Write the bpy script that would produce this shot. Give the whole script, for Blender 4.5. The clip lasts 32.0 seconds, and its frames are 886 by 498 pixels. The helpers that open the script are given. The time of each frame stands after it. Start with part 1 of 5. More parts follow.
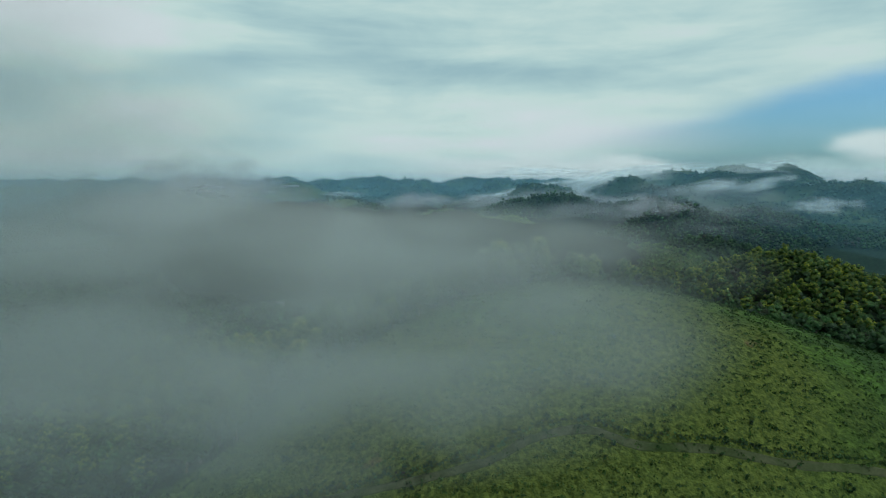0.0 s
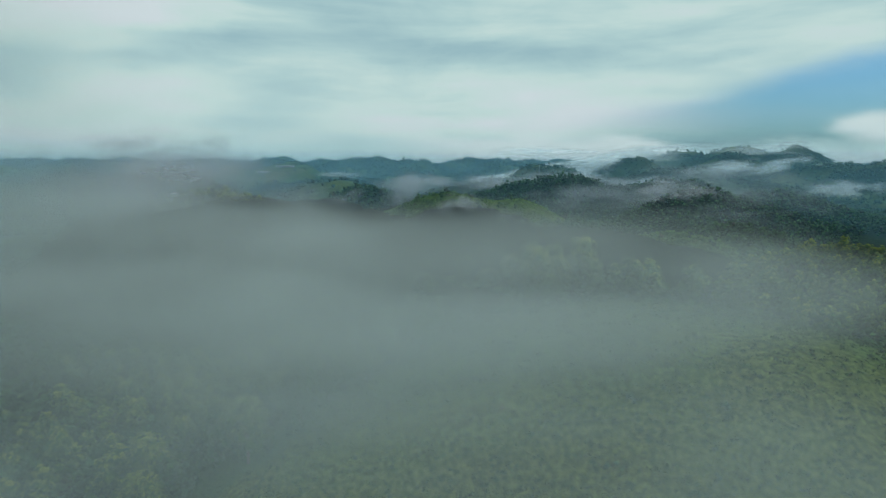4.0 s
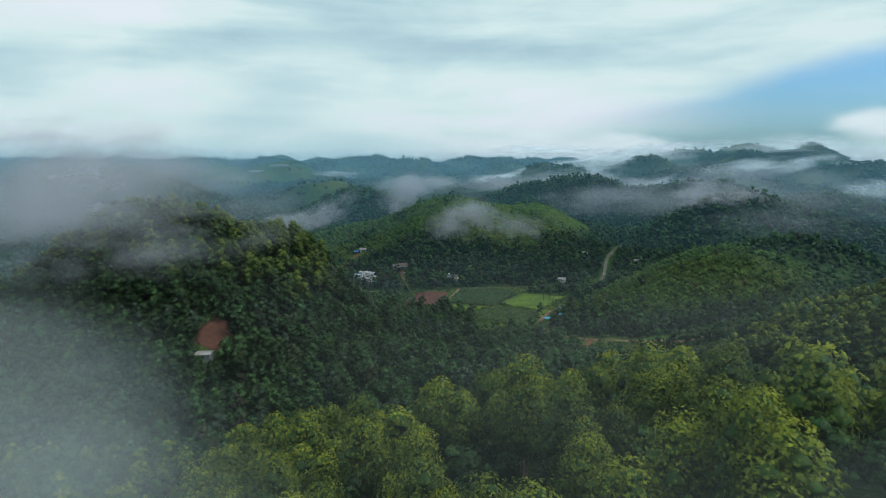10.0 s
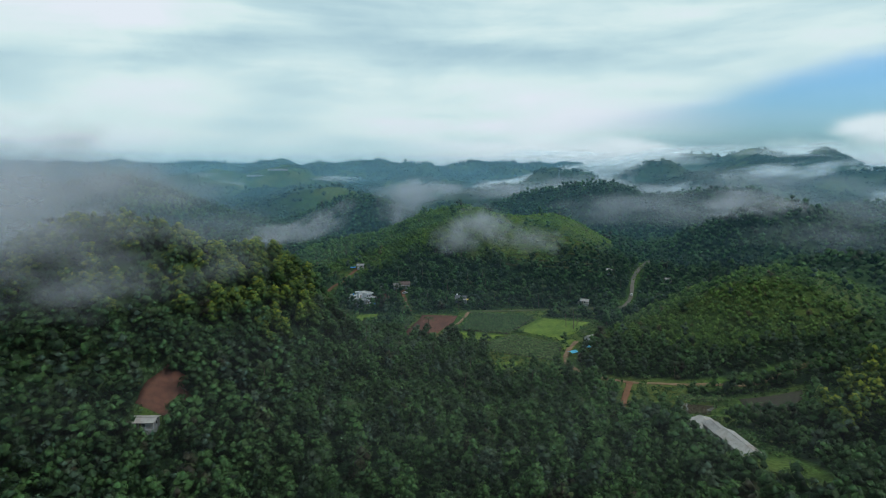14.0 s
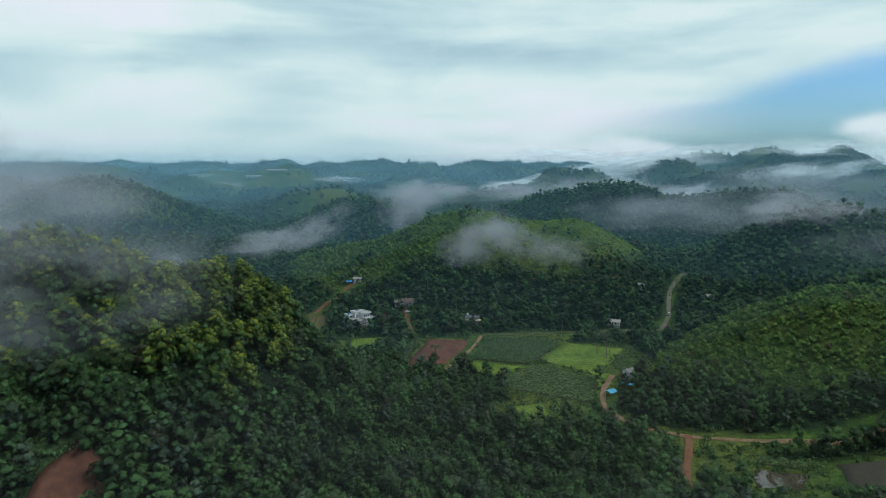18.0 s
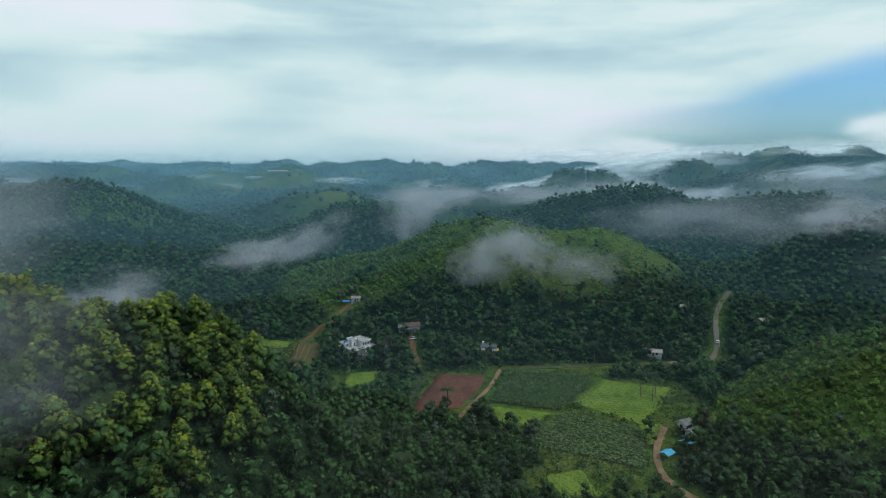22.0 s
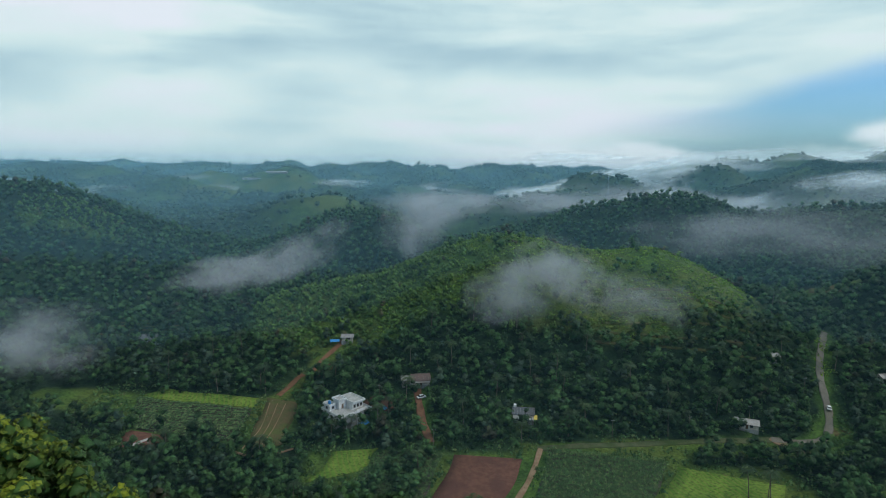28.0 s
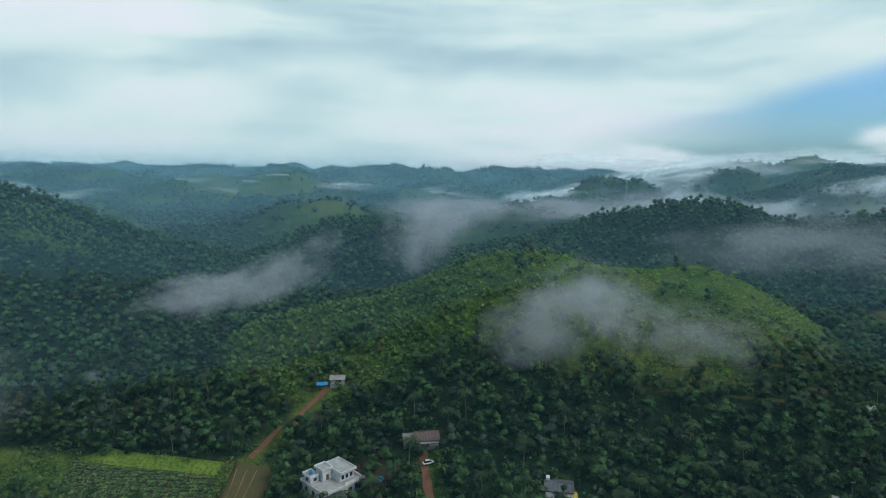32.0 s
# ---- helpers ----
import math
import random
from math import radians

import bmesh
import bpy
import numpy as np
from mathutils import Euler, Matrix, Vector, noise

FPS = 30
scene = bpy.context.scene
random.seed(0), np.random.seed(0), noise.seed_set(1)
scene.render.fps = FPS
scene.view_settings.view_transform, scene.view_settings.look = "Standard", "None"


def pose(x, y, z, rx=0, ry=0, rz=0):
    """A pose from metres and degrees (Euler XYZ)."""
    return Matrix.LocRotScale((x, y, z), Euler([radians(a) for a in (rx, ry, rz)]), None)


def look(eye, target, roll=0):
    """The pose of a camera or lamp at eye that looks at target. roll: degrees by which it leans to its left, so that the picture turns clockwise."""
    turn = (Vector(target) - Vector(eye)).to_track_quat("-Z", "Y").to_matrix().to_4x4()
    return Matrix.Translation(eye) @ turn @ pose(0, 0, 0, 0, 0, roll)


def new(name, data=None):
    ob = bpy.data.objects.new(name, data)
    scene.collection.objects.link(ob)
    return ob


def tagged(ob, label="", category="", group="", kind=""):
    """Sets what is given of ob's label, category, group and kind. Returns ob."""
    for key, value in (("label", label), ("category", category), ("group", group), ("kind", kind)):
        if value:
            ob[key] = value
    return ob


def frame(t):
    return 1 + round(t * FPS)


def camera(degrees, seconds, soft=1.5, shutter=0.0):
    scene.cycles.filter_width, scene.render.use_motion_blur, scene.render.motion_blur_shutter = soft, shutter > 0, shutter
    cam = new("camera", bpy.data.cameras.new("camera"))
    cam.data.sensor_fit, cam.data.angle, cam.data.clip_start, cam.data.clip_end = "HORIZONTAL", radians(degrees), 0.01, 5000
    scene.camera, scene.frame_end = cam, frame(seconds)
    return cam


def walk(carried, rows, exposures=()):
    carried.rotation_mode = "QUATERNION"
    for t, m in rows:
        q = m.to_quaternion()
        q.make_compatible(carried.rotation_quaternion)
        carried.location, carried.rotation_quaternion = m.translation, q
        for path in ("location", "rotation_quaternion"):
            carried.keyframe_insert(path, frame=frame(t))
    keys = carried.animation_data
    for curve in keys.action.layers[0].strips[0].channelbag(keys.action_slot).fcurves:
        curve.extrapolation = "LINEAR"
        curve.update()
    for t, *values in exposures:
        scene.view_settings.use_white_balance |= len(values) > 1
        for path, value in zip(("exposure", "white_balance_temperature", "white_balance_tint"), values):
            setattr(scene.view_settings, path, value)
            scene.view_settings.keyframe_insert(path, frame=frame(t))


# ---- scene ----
cam = camera(73.7, 32.0, soft=0.35, shutter=0.3)
PATH = [
    (0, (-0.586, -10.712, 117.842), (-0.615, -8.725, 117.617), 0.0),
    (0.5, (-1.038, -4.934, 117.759), (-1.064, -2.947, 117.528), 0.1),
    (1, (-1.417, 1.127, 117.739), (-1.443, 3.113, 117.504), 0.1),
    (1.5, (-1.879, 8.048, 117.883), (-1.907, 10.033, 117.638), 0.2),
    (2, (-2.512, 15.768, 118.015), (-2.538, 17.751, 117.761), 0.1),
    (2.5, (-3.095, 23.508, 117.902), (-3.121, 25.49, 117.631), 0.2),
    (3, (-3.568, 30.907, 117.896), (-3.592, 32.886, 117.611), 0.1),
    (3.5, (-4.044, 37.998, 117.903), (-4.069, 39.977, 117.615), 0.2),
    (5.5, (-6.981, 66.525, 117.931), (-7.006, 68.503, 117.637), 0.2),
    (6, (-7.55, 74.116, 117.878), (-7.573, 76.094, 117.584), 0.2),
    (6.5, (-8.247, 82.165, 117.923), (-8.269, 84.143, 117.629), 0.1),
    (7, (-8.873, 90.309, 118.033), (-8.897, 92.288, 117.742), 0.1),
    (7.5, (-9.345, 98.334, 118.131), (-9.37, 100.313, 117.84), 0.2),
    (8, (-9.74, 106.186, 118.228), (-9.765, 108.164, 117.934), 0.2),
    (8.5, (-10.143, 113.958, 118.338), (-10.17, 115.936, 118.041), 0.2),
    (9, (-10.305, 121.676, 118.525), (-10.331, 123.654, 118.23), 0.1),
    (9.5, (-10.635, 129.48, 118.731), (-10.66, 131.458, 118.435), 0.1),
    (10, (-11.169, 136.953, 118.877), (-11.194, 138.931, 118.582), 0.1),
    (10.5, (-11.913, 144.096, 119.032), (-11.938, 146.074, 118.737), 0.1),
    (11, (-12.518, 151.332, 119.22), (-12.544, 153.31, 118.927), 0.2),
    (11.5, (-13.098, 158.73, 119.355), (-13.125, 160.709, 119.066), 0.2),
    (12, (-13.857, 166.392, 119.611), (-13.884, 168.371, 119.324), 0.2),
    (12.5, (-14.473, 173.986, 119.799), (-14.5, 175.965, 119.512), 0.2),
    (13, (-15.225, 181.425, 120.047), (-15.251, 183.404, 119.761), 0.2),
    (13.5, (-15.815, 188.778, 120.267), (-15.843, 190.758, 119.984), 0.2),
    (14, (-16.166, 196.128, 120.532), (-16.197, 198.108, 120.25), 0.2),
    (14.5, (-16.687, 203.561, 120.625), (-16.719, 205.542, 120.347), 0.1),
    (16.5, (-19.08, 234.797, 120.365), (-19.116, 236.777, 120.086), 0.1),
    (17, (-19.356, 242.241, 120.283), (-19.396, 244.221, 120.003), 0.1),
    (17.5, (-19.744, 249.526, 120.336), (-19.786, 251.505, 120.053), 0.1),
    (18, (-20.237, 256.822, 120.408), (-20.281, 258.801, 120.126), 0.1),
    (18.5, (-20.897, 264.21, 120.529), (-20.942, 266.189, 120.246), 0.1),
    (19, (-21.479, 271.441, 120.642), (-21.527, 273.42, 120.359), 0.0),
    (19.5, (-22.012, 278.653, 120.875), (-22.06, 280.633, 120.592), 0.0),
    (20, (-22.632, 285.747, 121.2), (-22.682, 287.726, 120.919), -0.0),
    (20.5, (-23.346, 292.875, 121.493), (-23.399, 294.854, 121.211), -0.0),
    (21, (-24.017, 299.698, 121.733), (-24.071, 301.677, 121.45), -0.0),
    (21.5, (-24.849, 306.629, 122.049), (-24.905, 308.609, 121.767), -0.0),
    (22, (-25.809, 313.463, 122.37), (-25.867, 315.442, 122.088), 0.1),
    (22.5, (-26.713, 320.336, 122.714), (-26.773, 322.315, 122.431), 0.1),
    (23, (-27.6, 327.418, 122.947), (-27.663, 329.397, 122.665), 0.2),
    (23.5, (-28.389, 334.577, 123.103), (-28.453, 336.556, 122.822), 0.2),
    (24, (-29.173, 342.08, 123.148), (-29.24, 344.059, 122.867), 0.2),
    (24.5, (-29.648, 349.504, 123.107), (-29.716, 351.483, 122.826), 0.3),
    (25, (-30.264, 356.87, 123.031), (-30.333, 358.849, 122.751), 0.4),
    (25.5, (-31.11, 364.071, 122.717), (-31.18, 366.05, 122.438), 0.3),
    (27.5, (-34.332, 393.203, 122.101), (-34.402, 395.183, 121.827), 0.6),
    (28, (-35.46, 400.326, 121.992), (-35.53, 402.306, 121.719), 0.7),
    (28.5, (-36.336, 407.66, 121.94), (-36.407, 409.64, 121.668), 0.8),
    (29, (-36.989, 414.989, 122.0), (-37.061, 416.97, 121.731), 0.8),
    (29.5, (-37.58, 421.92, 122.147), (-37.653, 423.9, 121.878), 0.7),
    (30, (-38.255, 429.011, 122.416), (-38.328, 430.992, 122.15), 0.7),
    (30.5, (-38.905, 436.205, 122.586), (-38.981, 438.186, 122.319), 0.7),
    (31, (-39.554, 443.308, 122.668), (-39.631, 445.289, 122.403), 0.7),
    (31.5, (-40.01, 449.915, 122.811), (-40.088, 451.896, 122.546), 0.7),
    (32, (-40.413, 455.684, 122.98), (-40.499, 457.665, 122.715), 0.8),
]
walk(cam, [(t, look(eye, target, roll)) for t, eye, target, roll in PATH],
     [(0, -0.3, 6400, 0), (6, -0.25, 6400, 0), (9, 0.0, 6400, 8), (32, 0.0, 6400, 9)])


# ---- world, sun and haze light ----
scene.cycles.transparent_max_bounces = 48


def nodes_of(tree):
    """A short way to add a node, set its options and link or set its inputs."""
    def add(kind, options=None, **inputs):
        n = tree.nodes.new(kind)
        for key, value in (options or {}).items():
            if key == "op":
                n.operation = value
            elif key == "data":
                n.data_type = value
            elif key == "blend":
                n.blend_type = value
            elif key == "interp":
                n.interpolation_type = value
            elif key == "gradient":
                n.gradient_type = value
            elif key == "attr":
                n.attribute_name = value
            elif key == "sky":
                n.sky_type = value
            
        for key, value in inputs.items():
            name = key.replace("_", " ")
            slot = n.inputs[int(key[1:])] if key[0] == "i" and key[1:].isdigit() else n.inputs[name]
            if isinstance(value, bpy.types.NodeSocket):
                tree.links.new(value, slot)
            else:
                slot.default_value = value
        return n
    return add


def ramp(add, fac, stops):
    n = add("ShaderNodeValToRGB", Fac=fac)
    e = n.color_ramp.elements
    while len(e) < len(stops):
        e.new(0.5)
    for slot, (at, c) in zip(e, stops):
        slot.position, slot.color = at, (*c, 1) if len(c) == 3 else c
    return n.outputs[0]


def remap(add, value, a, b, c=0.0, d=1.0, smooth=True):
    n = add("ShaderNodeMapRange", {"interp": "SMOOTHSTEP" if smooth else "LINEAR"}, Value=value, From_Min=a, From_Max=b, To_Min=c, To_Max=d)
    return n.outputs[0]


def calc(add, op, a, b=0.0, c=0.0):
    return add("ShaderNodeMath", {"op": op}, i0=a, i1=b, i2=c).outputs[0]


SUN_EL, SUN_AZ = radians(46), radians(105)
world = bpy.data.worlds.new("sky")
scene.world = world
world.use_nodes = True
wt = world.node_tree
wt.nodes.clear()
add = nodes_of(wt)
way = add("ShaderNodeTexCoord").outputs["Generated"]
sky = add("ShaderNodeTexSky", {"sky": "NISHITA"})
sky.sun_disc, sky.sun_elevation, sky.sun_rotation = False, SUN_EL, SUN_AZ
sky.air_density, sky.dust_density, sky.ozone_density = 1.2, 1.5, 2.0
split = add("ShaderNodeSeparateXYZ", Vector=way)
sx, sy, sz = split.outputs
az = calc(add, "ARCTAN2", sx, sy)
el = calc(add, "ARCSINE", sz)
# stratus: long flat bands low down, broader towards the zenith
flat = add("ShaderNodeCombineXYZ", X=calc(add, "MULTIPLY", az, 1.5), Y=calc(add, "MULTIPLY", el, 12.0), Z=0.3).outputs[0]
bands = add("ShaderNodeTexNoise", Vector=flat, Scale=1.0, Detail=4.0, Roughness=0.47, Distortion=0.3).outputs[0]
puff = add("ShaderNodeCombineXYZ", X=calc(add, "MULTIPLY", az, 4.5), Y=calc(add, "MULTIPLY", el, 14.0), Z=4.1).outputs[0]
billow = add("ShaderNodeTexNoise", Vector=puff, Scale=1.0, Detail=5.0, Roughness=0.55, Distortion=0.3).outputs[0]
# the open gap in the cloud deck towards the east: its upper edge climbs with the bearing
edge = calc(add, "MULTIPLY_ADD", az, 0.19, 0.044)
edge = calc(add, "ADD", edge, calc(add, "MULTIPLY", calc(add, "SUBTRACT", billow, 0.5), 0.06))
below = remap(add, calc(add, "SUBTRACT", edge, el), -0.008, 0.032)
side = remap(add, az, 0.14, 0.50)
low = calc(add, "MULTIPLY_ADD", calc(add, "SUBTRACT", billow, 0.5), 0.06, 0.018)
above = remap(add, calc(add, "SUBTRACT", el, low), 0.0, 0.022)
gap = calc(add, "MULTIPLY", calc(add, "MULTIPLY", below, side), above)
gap = calc(add, "MULTIPLY", gap, 0.86)
tone = calc(add, "MULTIPLY_ADD", billow, 0.35, calc(add, "MULTIPLY", bands, 0.75))
# one broad grey band of thicker cloud to the north-west
across, along = calc(add, "MULTIPLY", calc(add, "SUBTRACT", el, 0.112), 42.0), calc(add, "MULTIPLY", calc(add, "ADD", az, 0.22), 3.4)
thick = calc(add, "EXPONENT", calc(add, "MULTIPLY", calc(add, "ADD", calc(add, "MULTIPLY", across, across), calc(add, "MULTIPLY", along, along)), -1.0))
tone = calc(add, "SUBTRACT", tone, calc(add, "MULTIPLY", thick, calc(add, "MULTIPLY", bands, 0.16)))
deck = ramp(add, tone, [(0.40, (0.41, 0.59, 0.67)), (0.50, (0.55, 0.73, 0.77)), (0.57, (0.67, 0.82, 0.83)), (0.68, (0.77, 0.83, 0.90))])
hazy = remap(add, el, 0.0, 0.05)
deck = add("ShaderNodeMix", {"data": "RGBA"}, i0=hazy, i6=(0.60, 0.78, 0.82, 1), i7=deck).outputs[2]
# a white bank along the horizon, sinking to the east, and one puff beyond the gap
fall = remap(add, az, 0.26, 0.47, 0.050, 0.016)
crest = calc(add, "MULTIPLY_ADD", calc(add, "SUBTRACT", billow, 0.5), 0.075, fall)
px_, pe_ = calc(add, "MULTIPLY", calc(add, "SUBTRACT", az, 0.645), 13.0), calc(add, "MULTIPLY", calc(add, "SUBTRACT", el, 0.048), 44.0)
tuft_ = calc(add, "ADD", calc(add, "MULTIPLY", px_, px_), calc(add, "ADD", calc(add, "MULTIPLY", pe_, pe_), calc(add, "MULTIPLY", calc(add, "SUBTRACT", billow, 0.5), 5.0)))
bank = calc(add, "MULTIPLY", remap(add, calc(add, "SUBTRACT", crest, el), -0.004, 0.016), remap(add, az, -0.15, 0.06))
bank = calc(add, "MAXIMUM", bank, remap(add, tuft_, 1.7, 0.1))
deck = add("ShaderNodeMix", {"data": "RGBA"}, i0=bank, i6=deck, i7=(0.76, 0.86, 0.90, 1)).outputs[2]
gap = calc(add, "MULTIPLY", gap, calc(add, "SUBTRACT", 1.0, bank))
cloud = add("ShaderNodeBackground", Color=deck, Strength=1.0).outputs[0]
# clear morning air: the low sky's warm rim is filtered by the blue distance
clear = add("ShaderNodeMix", {"data": "RGBA", "blend": "MULTIPLY"}, i0=1.0, i6=sky.outputs[0], i7=(0.37, 0.68, 1.0, 1)).outputs[2]
blue = add("ShaderNodeBackground", Color=clear, Strength=0.15).outputs[0]
mixed = add("ShaderNodeMixShader", Fac=gap, i1=cloud, i2=blue).outputs[0]
add("ShaderNodeOutputWorld", Surface=mixed)

sun = new("sun", bpy.data.lights.new("sun", "SUN"))
sun.data.energy, sun.data.angle, sun.data.color = 1.7, radians(20), (1.0, 0.95, 0.86)
sun.matrix_world = look((0, 0, 400), (-400 * math.sin(SUN_AZ) / math.tan(SUN_EL), -400 * math.cos(SUN_AZ) / math.tan(SUN_EL), 0))


# ---- materials ----
def material(name, build):
    m = bpy.data.materials.new(name)
    m.use_nodes = True
    m.node_tree.nodes.clear()
    a = nodes_of(m.node_tree)
    shader = build(a)
    a("ShaderNodeOutputMaterial", Surface=shader)
    return m


def place_noise(a, scale, detail=3.0, rough=0.55):
    """Noise at a real-world scale: lumps of about 1 / scale metres."""
    at = a("ShaderNodeNewGeometry").outputs["Position"]
    return a("ShaderNodeTexNoise", Vector=at, Scale=scale, Detail=detail, Roughness=rough).outputs[0]


def rgbmix(a, fac, c1, c2, blend="MIX"):
    as4 = lambda c: (*c, 1) if isinstance(c, tuple) and len(c) == 3 else c
    return a("ShaderNodeMix", {"data": "RGBA", "blend": blend}, i0=fac, i6=as4(c1), i7=as4(c2)).outputs[2]


def surface(name, c1, c2, scale, rough=0.8, c3=None, fine=None, bump=0.0, metal=0.0, spec=0.3):
    """Two colours in lumps, a third in stains, and fine relief."""
    def build(a):
        col = rgbmix(a, remap(a, place_noise(a, scale), 0.38, 0.62), c1, c2)
        if c3:
            col = rgbmix(a, remap(a, place_noise(a, scale * 0.23, 4.0), 0.5, 0.68), col, c3)
        grain = place_noise(a, fine or scale * 9, 3.0, 0.6)
        col = rgbmix(a, remap(a, grain, 0.3, 0.7, 0.0, 0.35), col, rgbmix(a, 0.6, col, (0, 0, 0)))
        extra = {}
        if bump:
            extra["Normal"] = a("ShaderNodeBump", Strength=0.7, Distance=bump, Height=grain).outputs[0]
        return a("ShaderNodeBsdfPrincipled", Base_Color=col, Roughness=rough, Metallic=metal, Specular_IOR_Level=spec, **extra).outputs[0]
    return material(name, build)


def leaf_material(name, dark, light, young, reddish=None, gaps=0.0, fleck_shade=0.5):
    """Leaves: the tone of each tree or plant in 'tint'; a second attribute paints in fresh shoots and lit crown tops.
    """
    def build(a):
        tint = a("ShaderNodeAttribute", {"attr": "tint"}).outputs["Fac"]
        rnd = a("ShaderNodeObjectInfo").outputs["Random"]
        each = a("ShaderNodeNewGeometry").outputs["Random Per Island"]
        t = calc(a, "FRACT", calc(a, "ADD", tint, calc(a, "MULTIPLY", rnd, 0.999)))
        t = calc(a, "MULTIPLY_ADD", each, 0.28, calc(a, "MULTIPLY", calc(a, "POWER", t, 1.4), 0.85))
        vary = remap(a, t, 0.0, 0.7, 0.30, 1.0)
        col = rgbmix(a, t, dark, light)
        if reddish:
            col = rgbmix(a, remap(a, tint, 0.965, 0.97), col, reddish)
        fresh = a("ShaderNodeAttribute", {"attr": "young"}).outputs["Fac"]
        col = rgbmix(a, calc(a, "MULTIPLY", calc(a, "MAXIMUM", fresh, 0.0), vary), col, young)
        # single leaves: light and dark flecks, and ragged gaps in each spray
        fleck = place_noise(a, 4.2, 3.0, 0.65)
        col = rgbmix(a, remap(a, fleck, 0.40, 0.60, 0.0, fleck_shade), col, rgbmix(a, 0.72, col, (0.004, 0.010, 0.004)))
        # broader near-black blotches: shade of gaps in the crowns, put into the colour
        gap_shade = place_noise(a, 0.75, 3.0, 0.6)
        col = rgbmix(a, remap(a, gap_shade, 0.42, 0.60, 0.0, fleck_shade), col, rgbmix(a, 0.70, col, (0.003, 0.008, 0.004)))
        rag = place_noise(a, 4.6, 2.0, 0.6)
        solid = calc(a, "MAXIMUM", calc(a, "GREATER_THAN", rag, gaps), calc(a, "LESS_THAN", fresh, -0.5))
        soft = {}
        if gaps:
            # small leaves stand every way round the twigs: the spray is shaded as a soft puff
            puff = a("ShaderNodeAttribute", {"attr": "puff"}).outputs["Vector"]
            turned = a("ShaderNodeVectorTransform", Vector=puff)
            turned.vector_type, turned.convert_from, turned.convert_to = "NORMAL", "OBJECT", "WORLD"
            soft["Normal"] = turned.outputs[0]
        d = a("ShaderNodeBsdfPrincipled", Base_Color=col, Roughness=0.6, Specular_IOR_Level=0.2, **soft).outputs[0]
        tr = a("ShaderNodeBsdfTranslucent", Color=col).outputs[0]
        leaf = a("ShaderNodeMixShader", Fac=0.18, i1=d, i2=tr).outputs[0]
        if not gaps:
            return leaf
        return a("ShaderNodeMixShader", Fac=solid, i1=a("ShaderNodeBsdfTransparent").outputs[0], i2=leaf).outputs[0]
    return material(name, build)


def ground_build(a):
    """Grass, low scrub and bare red earth over the whole land."""
    big, mid, small = place_noise(a, 0.012, 4.0), place_noise(a, 0.09, 4.0, 0.6), place_noise(a, 0.9, 3.0, 0.65)
    grass = rgbmix(a, remap(a, mid, 0.36, 0.64), (0.028, 0.062, 0.014), (0.072, 0.134, 0.024))
    grass = rgbmix(a, remap(a, big, 0.42, 0.62), grass, (0.098, 0.122, 0.026))
    grass = rgbmix(a, remap(a, small, 0.35, 0.68, 0.0, 0.75), grass, (0.02, 0.038, 0.010))
    soil = remap(a, place_noise(a, 0.045, 5.0, 0.65), 0.66, 0.74, 0.0, 0.7)
    col = rgbmix(a, soil, grass, (0.12, 0.065, 0.038))
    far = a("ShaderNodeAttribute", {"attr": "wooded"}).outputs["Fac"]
    # near-black wood floor: the shade between the trees is put into its colour
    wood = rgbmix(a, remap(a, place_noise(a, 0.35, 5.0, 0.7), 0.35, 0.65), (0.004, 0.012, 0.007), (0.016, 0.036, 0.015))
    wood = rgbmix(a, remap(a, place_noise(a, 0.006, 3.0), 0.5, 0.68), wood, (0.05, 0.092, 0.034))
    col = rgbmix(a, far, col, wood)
    h = calc(a, "MULTIPLY_ADD", place_noise(a, 0.16, 4.0, 0.7), 6.0, small)
    n = a("ShaderNodeBump", Strength=0.8, Distance=0.5, Height=h).outputs[0]
    return a("ShaderNodeBsdfPrincipled", Base_Color=col, Roughness=0.9, Specular_IOR_Level=0.1, Normal=n).outputs[0]


M_GROUND = material("grassland", ground_build)
M_ACACIA = leaf_material("acacia_leaves", (0.022, 0.064, 0.018), (0.080, 0.150, 0.028), (0.30, 0.34, 0.024), gaps=0.43, fleck_shade=0.22)
M_PALE = leaf_material("grey_green_leaves", (0.0301, 0.0660, 0.0461), (0.0903, 0.1500, 0.0960), (0.1290, 0.1800, 0.1024), gaps=0.47)
M_SCRUB = leaf_material("scrub_leaves", (0.056, 0.126, 0.030), (0.150, 0.275, 0.056), (0.225, 0.32, 0.06), (0.12, 0.10, 0.05), 0.47, 0.3)
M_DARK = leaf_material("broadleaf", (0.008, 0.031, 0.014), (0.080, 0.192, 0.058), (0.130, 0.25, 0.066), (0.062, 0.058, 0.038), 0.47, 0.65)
# leaf copy for far woods: the distance's blue haze is put into its colour
M_HAZEDLEAF = leaf_material("far_hazed_leaves", (0.010, 0.028, 0.020), (0.070, 0.130, 0.060), (0.085, 0.140, 0.060))
M_PALM = leaf_material("palm_leaves", (0.0258, 0.0550, 0.0230), (0.0645, 0.1050, 0.0384), (0.1032, 0.1300, 0.0448))
M_BANANA = leaf_material("banana_leaves", (0.0258, 0.0700, 0.0230), (0.0688, 0.1400, 0.0384), (0.1032, 0.1900, 0.0512))
M_CROP = leaf_material("crop_leaves", (0.044, 0.105, 0.036), (0.125, 0.23, 0.075), (0.24, 0.28, 0.11))
M_HILLGRASS = leaf_material("hill_grass_blades", (0.025, 0.062, 0.014), (0.064, 0.124, 0.022), (0.095, 0.140, 0.030))
M_GRASS = leaf_material("grass_blades", (0.105, 0.200, 0.026), (0.250, 0.390, 0.042), (0.36, 0.40, 0.05))
